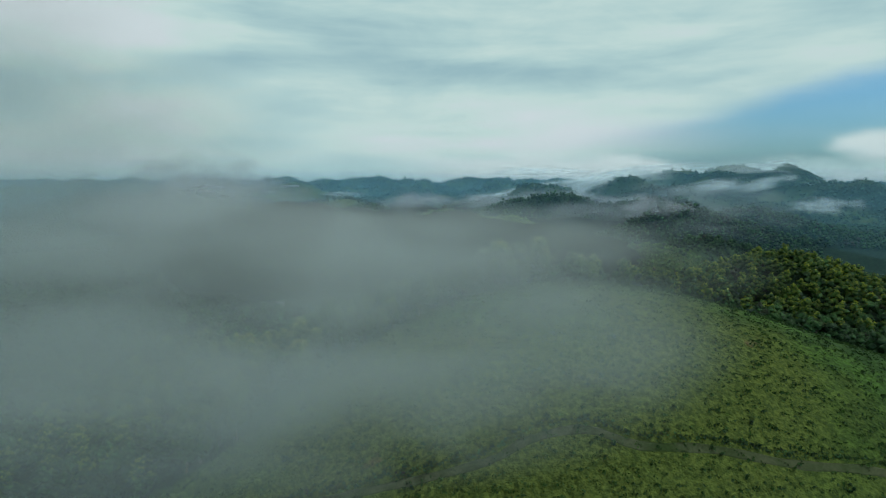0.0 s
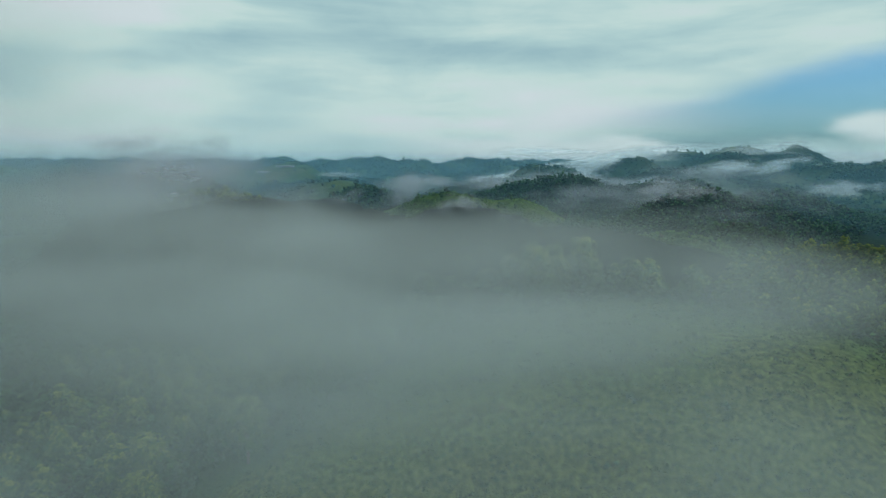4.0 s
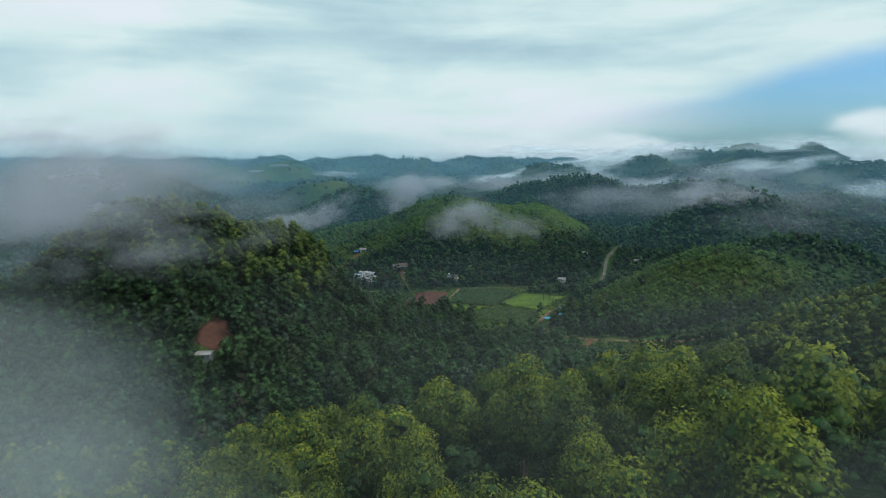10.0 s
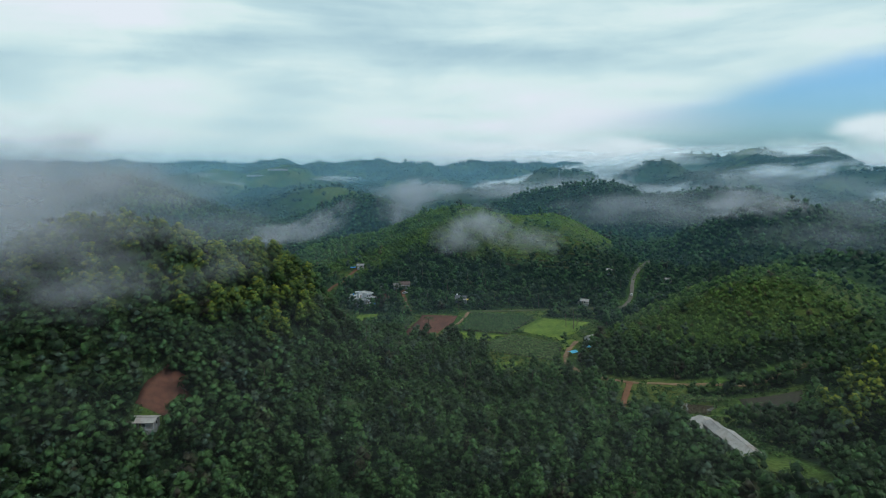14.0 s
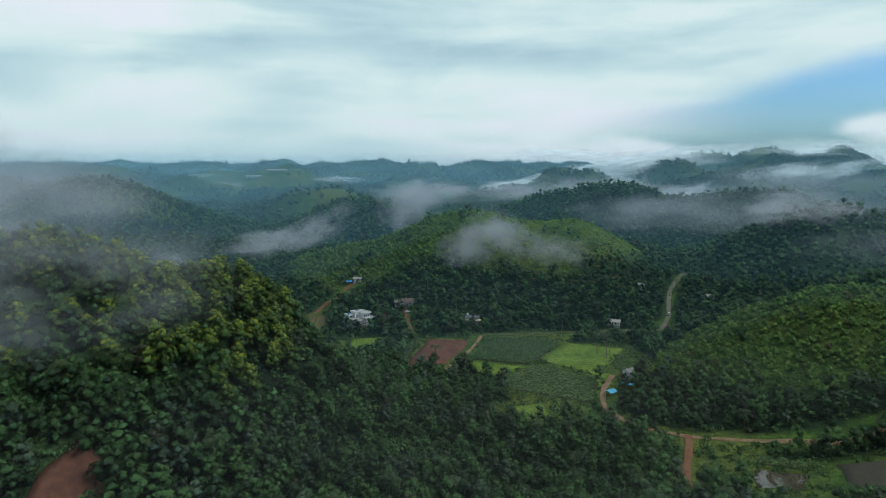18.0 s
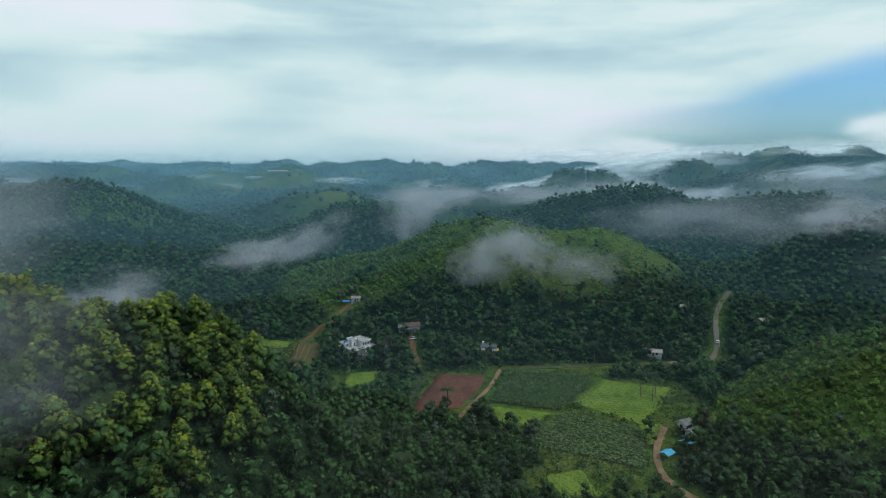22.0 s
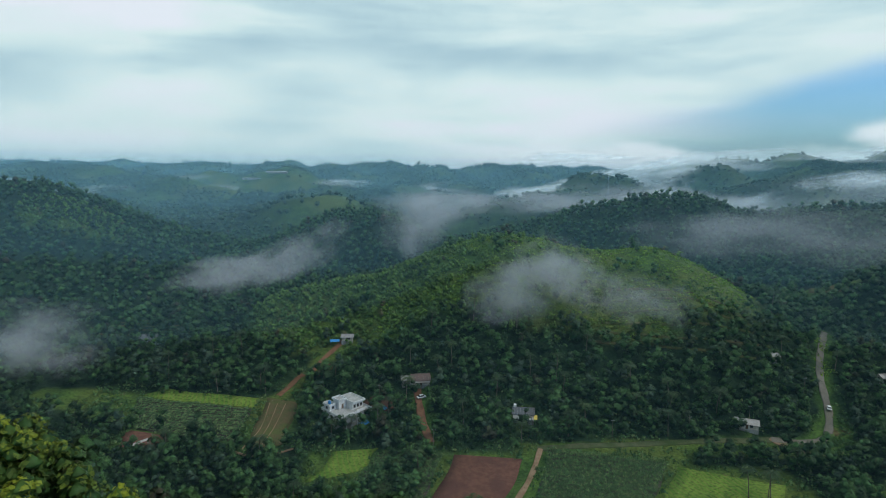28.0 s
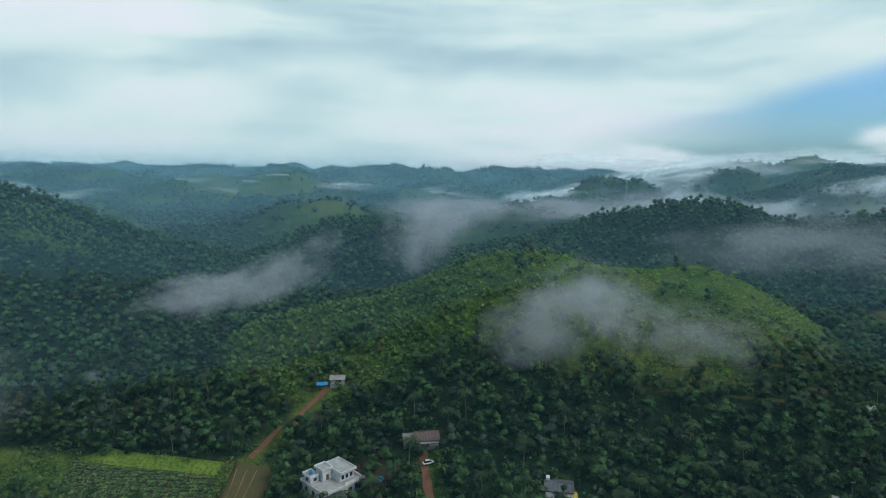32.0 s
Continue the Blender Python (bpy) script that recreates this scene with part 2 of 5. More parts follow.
M_BARK = surface("bark", (0.10, 0.08, 0.06), (0.17, 0.14, 0.11), 3.0, 0.9, bump=0.03)
M_SOIL = surface("red_soil", (0.098, 0.046, 0.034), (0.13, 0.062, 0.044), 0.5, 0.95, (0.09, 0.042, 0.033), 4.0, 0.06, spec=0.1)
M_DRYSOIL = surface("tilled_soil", (0.095, 0.072, 0.036), (0.070, 0.070, 0.028), 0.35, 0.95, (0.07, 0.09, 0.025), 3.0, 0.05, spec=0.1)
M_DARKSOIL = surface("dark_soil", (0.06, 0.05, 0.045), (0.045, 0.05, 0.03), 0.4, 0.95, None, 3.0, 0.05, spec=0.1)
M_WATER = surface("muddy_water", (0.050, 0.042, 0.030), (0.060, 0.050, 0.034), 0.3, 0.06, None, 0.8, spec=0.5)


def meadow_build(a):
    at = a("ShaderNodeNewGeometry").outputs["Position"]
    turned = a("ShaderNodeVectorRotate", Vector=at, Angle=-0.35).outputs[0]
    stripe = a("ShaderNodeTexWave", Vector=turned, Scale=0.16, Distortion=5.0, Detail=3.0, Detail_Scale=0.6).outputs["Fac"]
    col = rgbmix(a, remap(a, place_noise(a, 0.10, 4.0), 0.36, 0.64), (0.078, 0.150, 0.020), (0.130, 0.200, 0.030))
    col = rgbmix(a, remap(a, stripe, 0.55, 0.95, 0.0, 0.55), col, (0.165, 0.165, 0.040))
    col = rgbmix(a, remap(a, place_noise(a, 0.9, 4.0, 0.65), 0.42, 0.66, 0.0, 0.75), col, (0.030, 0.055, 0.012))
    n = a("ShaderNodeBump", Strength=0.8, Distance=0.25, Height=place_noise(a, 1.6, 4.0, 0.7)).outputs[0]
    return a("ShaderNodeBsdfPrincipled", Base_Color=col, Roughness=0.9, Specular_IOR_Level=0.1, Normal=n).outputs[0]


M_MEADOW = material("meadow", meadow_build)
M_DIRT = surface("dirt_road", (0.19, 0.12, 0.075), (0.24, 0.16, 0.105), 0.4, 0.95, (0.12, 0.10, 0.05), 4.0, 0.03, spec=0.1)
M_REDDIRT = surface("red_dirt_road", (0.14, 0.070, 0.042), (0.18, 0.092, 0.055), 0.4, 0.95, (0.17, 0.09, 0.05), 4.0, 0.03, spec=0.1)
M_GRASSTRACK = surface("grassy_track", (0.055, 0.070, 0.030), (0.080, 0.088, 0.045), 0.3, 0.95, (0.038, 0.060, 0.018), 2.0, 0.03, spec=0.1)
M_TRACK = surface("gravel_road", (0.125, 0.112, 0.094), (0.155, 0.140, 0.118), 0.3, 0.9, (0.11, 0.10, 0.07), 3.0, 0.02, spec=0.2)


def mist_build(a, tone=(0.64, 0.65, 0.70, 1), thick=False):
    inside = a("ShaderNodeTexCoord").outputs["Object"]
    whole = a("ShaderNodeTexGradient", {"gradient": "SPHERICAL"}, Vector=inside).outputs["Fac"]
    shift = a("ShaderNodeVectorMath", {"op": "ADD"}, i0=inside, i1=a("ShaderNodeVectorMath", {"op": "SCALE"}, i0=(3.1, 7.7, 5.3), Scale=a("ShaderNodeObjectInfo").outputs["Random"]).outputs[0]).outputs[0]
    drift = a("ShaderNodeTexNoise", Vector=shift, Scale=1.3, Detail=3.0, Roughness=0.55).outputs["Color"]
    drift = a("ShaderNodeVectorMath", {"op": "SUBTRACT"}, i0=drift, i1=(0.5, 0.5, 0.5)).outputs[0]
    torn = a("ShaderNodeVectorMath", {"op": "MULTIPLY_ADD"}, i0=drift, i1=(1.9, 1.2, 1.9), i2=inside).outputs[0]
    ball = a("ShaderNodeTexGradient", {"gradient": "SPHERICAL"}, Vector=torn).outputs["Fac"]
    lump = a("ShaderNodeTexNoise", Vector=shift, Scale=2.2, Detail=4.5, Roughness=0.55, Distortion=0.2).outputs[0]
    body = remap(a, calc(a, "MULTIPLY_ADD", ball, 0.36, lump), 0.52, 0.92)
    rim = calc(a, "MULTIPLY", remap(a, ball, 0.0, 0.5), remap(a, whole, 0.0, 0.25))
    alpha = calc(a, "MULTIPLY", calc(a, "MULTIPLY", body, rim), a("ShaderNodeObjectInfo").outputs["Alpha"])
    if thick:
        # a fixed upward normal brightens the sheets, as light scattered in a deep layer would
        fog = a("ShaderNodeBsdfDiffuse", Color=tone, Normal=(0.0, -0.3, 0.954)).outputs[0]
    else:
        d = a("ShaderNodeBsdfDiffuse", Color=tone).outputs[0]
        t = a("ShaderNodeBsdfTranslucent", Color=tone).outputs[0]
        fog = a("ShaderNodeMixShader", Fac=0.5, i1=d, i2=t).outputs[0]
    return a("ShaderNodeMixShader", Fac=alpha, i1=a("ShaderNodeBsdfTransparent").outputs[0], i2=fog).outputs[0]


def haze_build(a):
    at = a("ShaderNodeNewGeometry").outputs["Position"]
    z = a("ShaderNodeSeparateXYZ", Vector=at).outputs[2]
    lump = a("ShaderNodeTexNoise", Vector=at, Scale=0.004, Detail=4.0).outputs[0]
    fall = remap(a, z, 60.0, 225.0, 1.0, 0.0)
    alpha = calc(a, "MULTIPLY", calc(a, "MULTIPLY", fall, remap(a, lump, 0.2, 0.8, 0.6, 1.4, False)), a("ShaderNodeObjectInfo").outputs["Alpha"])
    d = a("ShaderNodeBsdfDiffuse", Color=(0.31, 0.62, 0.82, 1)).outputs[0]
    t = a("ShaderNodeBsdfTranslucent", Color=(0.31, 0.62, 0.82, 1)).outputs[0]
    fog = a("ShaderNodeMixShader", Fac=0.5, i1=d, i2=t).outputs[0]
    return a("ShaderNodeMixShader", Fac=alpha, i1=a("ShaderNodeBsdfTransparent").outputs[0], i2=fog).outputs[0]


def veil_build(a):
    """Even drifting mist, a little thicker and thinner in places."""
    inside = a("ShaderNodeTexCoord").outputs["Object"]
    ball = a("ShaderNodeTexGradient", {"gradient": "SPHERICAL"}, Vector=inside).outputs["Fac"]
    drift = a("ShaderNodeTexNoise", Vector=inside, Scale=1.7, Detail=4.0, Roughness=0.5, Distortion=0.4).outputs[0]
    body = calc(a, "MULTIPLY", remap(a, ball, 0.0, 0.34), remap(a, drift, 0.36, 0.62, 0.12, 1.35))
    alpha = calc(a, "MULTIPLY", body, a("ShaderNodeObjectInfo").outputs["Alpha"])
    d = a("ShaderNodeBsdfDiffuse", Color=(0.59, 0.64, 0.645, 1)).outputs[0]
    t = a("ShaderNodeBsdfTranslucent", Color=(0.59, 0.64, 0.645, 1)).outputs[0]
    fog = a("ShaderNodeMixShader", Fac=0.5, i1=d, i2=t).outputs[0]
    return a("ShaderNodeMixShader", Fac=alpha, i1=a("ShaderNodeBsdfTransparent").outputs[0], i2=fog).outputs[0]


M_VEIL = material("drifting_mist", veil_build)
M_MIST = material("mist", mist_build)
# far mist and white fog: paler mist copies, their brightness put into the tone
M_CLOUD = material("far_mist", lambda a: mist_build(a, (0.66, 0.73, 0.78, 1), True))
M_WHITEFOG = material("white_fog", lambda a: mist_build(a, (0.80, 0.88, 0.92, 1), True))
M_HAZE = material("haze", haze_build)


# ---- the land ----
# hills: centre x, y, half widths, height over the valley floor
HILLS = [
    (38, 162, 140, 64, 64),       # bare grass hill at the start; its far side falls more gently
    (215, 385, 75, 85, 34),       # acacia hill to the east
    (-165, 455, 80, 58, 74), (-105, 482, 40, 40, 57),   # acacia hill to the west
    (-10, 765, 92, 84, 62), (80, 760, 68, 80, 53), (-105, 750, 62, 56, 24),   # grass-topped hill
    (182, 560, 68, 56, 42), (262, 600, 70, 60, 38),    # wooded knoll
    (295, 750, 84, 76, 50), (420, 830, 110, 100, 44), (25, 1205, 130, 60, 60),
    (168, 1048, 170, 80, 66), (-130, 1000, 90, 90, 52), (360, 1010, 130, 90, 52),
    (-430, 900, 150, 110, 72), (-700, 1150, 200, 150, 60), (-380, 790, 110, 70, 24),
    (-230, 1330, 200, 110, 40), (95, 1422, 170, 70, 62), (231, 1600, 120, 100, 76), (470, 1720, 150, 120, 82), (-225, 1185, 110, 60, 56),
    (306, 1900, 130, 120, 82), (560, 1500, 200, 140, 70), (-640, 2130, 230, 190, 70), (-672, 2460, 110, 130, 94),
    (-1000, 2000, 200, 150, 20), (860, 2000, 240, 200, 95), (1250, 2350, 300, 240, 100), (1425, 2560, 240, 200, 142), (1490, 3295, 200, 200, 150),
    (1850, 3950, 420, 300, 125), (1000, 1500, 260, 200, 70), (-1500, 2500, 500, 300, 66), (1150, 3300, 350, 250, 120),
]


def step(v, a, b):
    t = np.clip((v - a) / (b - a), 0, 1)
    return t * t * (3 - 2 * t)


def wave(x, y, size, seed, octaves=3):
    """Smooth rolling noise from a few crossed sine waves."""
    r = np.random.RandomState(seed)
    out, amp = np.zeros_like(x, dtype=float), 1.0
    for _ in range(octaves):
        for _ in range(4):
            ang, ph = r.uniform(0, 6.283), r.uniform(0, 6.283)
            k = 6.283 / (size * r.uniform(0.7, 1.4))
            out += amp * np.sin(k * (x * math.cos(ang) + y * math.sin(ang)) + ph) * 0.35
        size, amp = size * 0.5, amp * 0.5
    return out


def land(x, y):
    x, y = np.asarray(x, float), np.asarray(y, float)
    base = 9.5 + 8 * step(np.abs(x - 15), 80, 220) + 10 * step(y, 628, 700) + 13 * step(-y, -470, -370) + 4 * step(x, 100, 170) * step(y, 600, 720)
    total = np.zeros_like(x)
    for cx, cy, rx, ry, h in HILLS:
        wide = np.where(y > cy, 135.0, ry) if h == 64 else ry
        across = np.where(x < cx, 112.0, rx) if h == 64 else rx
        total += (h * np.exp(-(((x - cx) / across) ** 2 + ((y - cy) / wide) ** 2))) ** 3
    z = base + np.cbrt(total)
    flat = 1 - step(y, 470, 490) * (1 - step(y, 640, 670)) * (1 - step(np.abs(x + 30), 80, 150))
    z += wave(x, y, 130, 5) * 2.2 * flat * step(np.hypot(x - 25, y - 190), 60, 160)
    away = step(y, 1050, 1900)
    z += away * (10 + 17 * wave(x, y, 620, 8, 2) + 19 * wave(x, y, 260, 18, 2) + 12 * wave(x, y, 105, 28, 2))
    z += step(y, 800, 1100) * (1 - away) * 5 * wave(x, y, 190, 19, 2)
    z += step(y, 2800, 4300) * (76 + 13 * wave(x, y, 700, 3, 4)) * (1 - 0.35 * step(x, 600, 1600))
    return np.maximum(z, 4.0)


def spaced(lo, a, b, hi, d, grow=1.06):
    out = list(np.arange(a, b + 0.1, d))
    s, v = d, b
    while v < hi:
        s *= grow
        v += s
        out.append(v)
    s, v = d, a
    while v > lo:
        s *= grow
        v -= s
        out.insert(0, v)
    return np.array(out)


GX, GY = spaced(-4700, -300, 330, 4700, 4.0), spaced(-900, 40, 860, 4950, 4.0)
XX, YY = np.meshgrid(GX, GY)
ZZ = land(XX, YY)


def ground(x, y):
    """The height of the land's sheet, between its corners."""
    x, y = np.asarray(x, float), np.asarray(y, float)
    i = np.clip(np.searchsorted(GX, x) - 1, 0, len(GX) - 2)
    j = np.clip(np.searchsorted(GY, y) - 1, 0, len(GY) - 2)
    u, v = (x - GX[i]) / (GX[i + 1] - GX[i]), (y - GY[j]) / (GY[j + 1] - GY[j])
    return (ZZ[j, i] * (1 - u) + ZZ[j, i + 1] * u) * (1 - v) + (ZZ[j + 1, i] * (1 - u) + ZZ[j + 1, i + 1] * u) * v


def raw_mesh(name, verts, faces, mats, attrs=None, smooth=False, face_mats=None):
    """A mesh from arrays: verts (n, 3) and a list of face arrays (m, 3) or (m, 4)."""
    me = bpy.data.meshes.new(name)
    faces = [f for f in faces if len(f)]
    loops = np.concatenate([f.ravel() for f in faces])
    sizes = np.concatenate([np.full(len(f), f.shape[1]) for f in faces])
    me.vertices.add(len(verts))
    me.vertices.foreach_set("co", np.asarray(verts, np.float32).ravel())
    me.loops.add(len(loops))
    me.loops.foreach_set("vertex_index", loops.astype(np.int32))
    me.polygons.add(len(sizes))
    me.polygons.foreach_set("loop_start", np.r_[0, np.cumsum(sizes)[:-1]].astype(np.int32))
    me.polygons.foreach_set("use_smooth", np.full(len(sizes), smooth))
    for m in mats:
        me.materials.append(m)
    if face_mats is not None:
        me.polygons.foreach_set("material_index", np.asarray(face_mats, np.int32))
    for key, values in (attrs or {}).items():
        values = np.asarray(values, np.float32)
        if values.ndim == 2:
            me.attributes.new(key, "FLOAT_VECTOR", "POINT").data.foreach_set("vector", values.ravel())
        else:
            me.attributes.new(key, "FLOAT", "POINT").data.foreach_set("value", values)
    me.update(calc_edges=True)
    return me


# where trees stand: 0 open, 1 broadleaf wood, 2 acacia
OPEN = [  # fields, yards and roads: centre x, y, half widths
    (-26, 594, 22, 26), (20, 588, 34, 37), (60, 583, 26, 30), (28, 530, 22, 34), (-118, 632, 14, 22), (-150, 636, 44, 16), (-80, 606, 14, 14),
    (10, 510, 12, 12), (-85, 643, 10, 11), (-54, 661, 5, 6), (-9, 639, 5, 6), (85, 392, 13, 40), (118, 448, 32, 18),
    (100, 481, 45, 6), (-117, 386, 7, 14), (88, 470, 10, 20), (89, 446, 10, 13), (-196, 640, 30, 12), (70, 470, 6, 20),
    (84, 639, 4, 5), (113, 679, 3, 3), (-202, 703, 6, 6), (-97, 692, 6, 5), (69, 553, 4, 4), (66, 540, 6, 5), (54, 530, 5, 6), (-157, 609, 9, 8), (212, 810, 22, 26), (60, 627, 40, 5), (107, 627, 15, 8), (117, 640, 8, 8),
]


LANES = [(-4, 621, 91, 633), (91, 633, 113, 634), (113, 634, 123, 649), (123, 649, 133, 675), (133, 675, 151, 704), (151, 704, 160, 718),
         (62, 556, 49, 521), (49, 521, 57, 500), (57, 500, 92, 481), (92, 481, 172, 489), (75, 487, 60, 448), (-100, 690, -109, 675), (-109, 675, -118, 656), (-56, 661, -47, 624), (-4, 621, -26, 566)]


def lane_gap(x, y):
    """Distance to the nearest road or lane."""
    best = np.full(np.shape(x), 1e9)
    for px, py, qx, qy in LANES:
        t = np.clip(((x - px) * (qx - px) + (y - py) * (qy - py)) / ((qx - px) ** 2 + (qy - py) ** 2), 0, 1)
        best = np.minimum(best, np.hypot(x - px - t * (qx - px), y - py - t * (qy - py)))
    return best


def wild(x, y):
    """Where low olive scrub stands in place of trees."""
    a = ((x - 165) / 78) ** 2 + ((y - 556) / 52) ** 2 < 1
    b = ((x + 98) / 60) ** 2 + ((y - 735) / 52) ** 2 < 1
    c = ((x + 350) / 46) ** 2 + ((y - 868) / 28) ** 2 < 1
    return a | b | c


def cover(x, y):
    """How thickly trees stand, and the share of acacias among them."""
    dens = np.ones_like(x)
    for cx, cy, rx, ry in OPEN:
        dens *= 1 - ((np.abs(x - cx) < rx) & (np.abs(y - cy) < ry))
    line = np.interp(x, [-90, -38, -27, 4, 30, 70, 150], [122, 152, 166, 180, 194, 212, 196]) + 4 * wave(x, y, 30, 12)
    dens = np.where(y < line, 0.0, dens)
    dens = np.where(y < 118, 0.0, dens)
    top = ((x - 32) / 112) ** 2 + ((y - 766) / 82) ** 2 + 0.13 * wave(x, y, 40, 11)
    dens = dens * (0.03 + 0.97 * step(top, 0.85, 1.2))
    dens = np.where((lane_gap(x, y + 1.0) < 3.4) | (lane_gap(x, y + 3.5) < 3.0), 0.0, dens)
    dens = np.where(wild(x, y), dens * 0.08, dens)
    ac = np.maximum.reduce([
        step(-y, -300, -278) * step(x, -170, -110) * (1 - step(x, 100, 140)) * (0.25 + 0.75 * step(wave(x, y, 42, 61), -0.25, 0.15)),
        step(-(((x - 205) / 90) ** 2 + ((y - 370) / 95) ** 2), -1.1, -0.8),
        step(-(((x + 165) / 88) ** 2 + ((y - 462) / 52) ** 2), -1.1, -0.8)])
    return dens, ac


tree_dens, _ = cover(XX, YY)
# where the ground takes the dark floor colour with the trees' shade in it
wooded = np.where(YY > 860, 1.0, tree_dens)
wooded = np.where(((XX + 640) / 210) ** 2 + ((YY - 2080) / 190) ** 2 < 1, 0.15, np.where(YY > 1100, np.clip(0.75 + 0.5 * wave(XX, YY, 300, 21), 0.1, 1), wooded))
nj, ni = XX.shape
idx = np.arange(nj * ni).reshape(nj, ni)
quads = np.stack([idx[:-1, :-1], idx[:-1, 1:], idx[1:, 1:], idx[1:, :-1]], -1).reshape(-1, 4)
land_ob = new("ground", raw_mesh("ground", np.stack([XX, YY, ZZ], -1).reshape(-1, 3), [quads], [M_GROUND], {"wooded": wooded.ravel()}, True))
tagged(land_ob, "rolling green hill country with grass slopes, scrub and bare red earth", "ground", kind="structure")


# ---- trees ----
OCT_V = np.array([(0, 0, -1), (1, 0, -0.1), (0.1, 1, 0), (-1, 0.1, 0.1), (0, -1, 0), (0, 0, 1)])
OCT_F = np.array([(0, 2, 1), (0, 3, 2), (0, 4, 3), (0, 1, 4), (5, 1, 2), (5, 2, 3), (5, 3, 4), (5, 4, 1)])


def leaf_quads(rs, at, out, size):
    """One bent kite of leaves at each place, facing roughly outwards."""
    n = len(at)
    nrm = out + rs.normal(0, 0.45, (n, 3)) + (0, 0, 0.3)
    nrm /= np.linalg.norm(nrm, axis=1)[:, None] + 1e-9
    side = np.cross(nrm, rs.normal(0, 1, (n, 3)))
    side /= np.linalg.norm(side, axis=1)[:, None] + 1e-9
    fwd = np.cross(nrm, side)
    s = (size * rs.uniform(0.6, 1.35, n))[:, None]
    v = np.stack([at - fwd * s * 0.6, at + side * s * 0.42 + nrm * s * 0.12, at + fwd * s * 0.6 - nrm * s * 0.1, at - side * s * 0.42 + nrm * s * 0.12], 1)
    return v.reshape(-1, 3), np.arange(4 * n).reshape(n, 4)


def crown(seed, lobes, leaves, size, height=9.0, wide=3.6, bottom=3.0, fresh=0.5, core=0.66):
    """A crown of leaf clumps on several uneven lobes: verts, quads, tris, share of fresh shoots and painted top light,
    soft normals.
    """
    rs = np.random.RandomState(seed)
    c, r = [], []
    for k in range(lobes):
        u = (k + 0.5) / lobes
        z = bottom + (height - bottom) * (0.18 + 0.72 * u)
        spread = wide * 0.52 * math.sin(math.pi * min(0.93, 0.30 + 0.62 * u)) * rs.uniform(0.55, 1.15)
        ang = k * 2.4 + rs.uniform(-0.5, 0.5)
        c.append((spread * math.cos(ang), spread * math.sin(ang), z))
        r.append(wide * rs.uniform(0.42, 0.58) * (1.12 - 0.35 * u))
    c, r = np.array(c), np.array(r)
    which = rs.choice(lobes, leaves, p=r**2 / (r**2).sum())
    way = rs.normal(0, 1, (leaves, 3))
    way[:, 2] = np.where(rs.uniform(0, 1, leaves) < 0.72, np.abs(way[:, 2]), way[:, 2])
    way /= np.linalg.norm(way, axis=1)[:, None]
    at = c[which] + way * (r[which] * rs.uniform(0.8, 1.1, leaves))[:, None] * (1, 1, 0.85)
    v, q = leaf_quads(rs, at, way, size)
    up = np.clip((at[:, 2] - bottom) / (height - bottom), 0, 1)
    # yellower towards the top: fresh shoots and a lit look, both in the colour
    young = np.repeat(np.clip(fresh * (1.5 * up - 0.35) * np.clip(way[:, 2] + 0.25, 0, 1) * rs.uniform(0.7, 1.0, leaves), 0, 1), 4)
    heart = np.array([0, 0, bottom + (height - bottom) * 0.45])
    whole = (at - heart) / np.linalg.norm(at - heart, axis=1)[:, None]
    puff = np.repeat(way + 0.55 * whole + rs.normal(0, 0.22, (leaves, 3)), 4, 0)
    tris = np.zeros((0, 3), int)
    if core:
        parts = [v]
        tl = []
        n = len(v)
        for k in range(lobes):
            parts.append(c[k] + OCT_V * r[k] * core * (1, 1, 0.85) * rs.uniform(0.85, 1.1, (6, 1)))
            tl.append(OCT_F + n)
            puff = np.concatenate([puff, OCT_V + 0.5 * (c[k] - heart) / wide])
            n += 6
        v, tris = np.concatenate(parts), np.concatenate(tl)
        young = np.r_[young, np.full(6 * lobes, -1.0)]
    puff = puff / (np.linalg.norm(puff, axis=1)[:, None] + 1e-9)
    return v, q, tris, young, puff


def tube(points, radii, sides=6):
    """A tapered limb along points: verts and quads."""
    v, q = [], []
    for k, (p, r) in enumerate(zip(points, radii)):
        for s in range(sides):
            a = 6.283 * s / sides
            v.append((p[0] + r * math.cos(a), p[1] + r * math.sin(a), p[2]))
        if k:
            for s in range(sides):
                a, b = (k - 1) * sides + s, (k - 1) * sides + (s + 1) % sides
                q.append((a, b, b + sides, a + sides))
    return np.array(v), np.array(q)


def trunk_mesh(seed, top, radius=0.22, limbs=4):
    rs = np.random.RandomState(seed)
    vs, qs, n = [], [], 0
    bend = rs.uniform(-0.4, 0.4, 2)
    runs = [([(0, 0, -0.8), (bend[0] * 0.4, bend[1] * 0.4, top * 0.4), (bend[0], bend[1], top * 0.85)], [radius * 1.3, radius, radius * 0.4])]
    for k in range(limbs):
        a, z = k * 2.2 + rs.uniform(0, 1), top * rs.uniform(0.38, 0.6)
        out = rs.uniform(1.4, 2.4)
        runs.append(([(bend[0] * 0.6, bend[1] * 0.6, z), (out * 0.5 * math.cos(a), out * 0.5 * math.sin(a), z + 1.0), (out * math.cos(a), out * math.sin(a), z + 2.4)],
                     [radius * 0.55, radius * 0.4, radius * 0.15]))
    for pts, rad in runs:
        v, q = tube(pts, rad)
        vs.append(v), qs.append(q + n)
        n += len(v)
    return raw_mesh("trunk", np.concatenate(vs), [np.concatenate(qs)], [M_BARK], smooth=True)


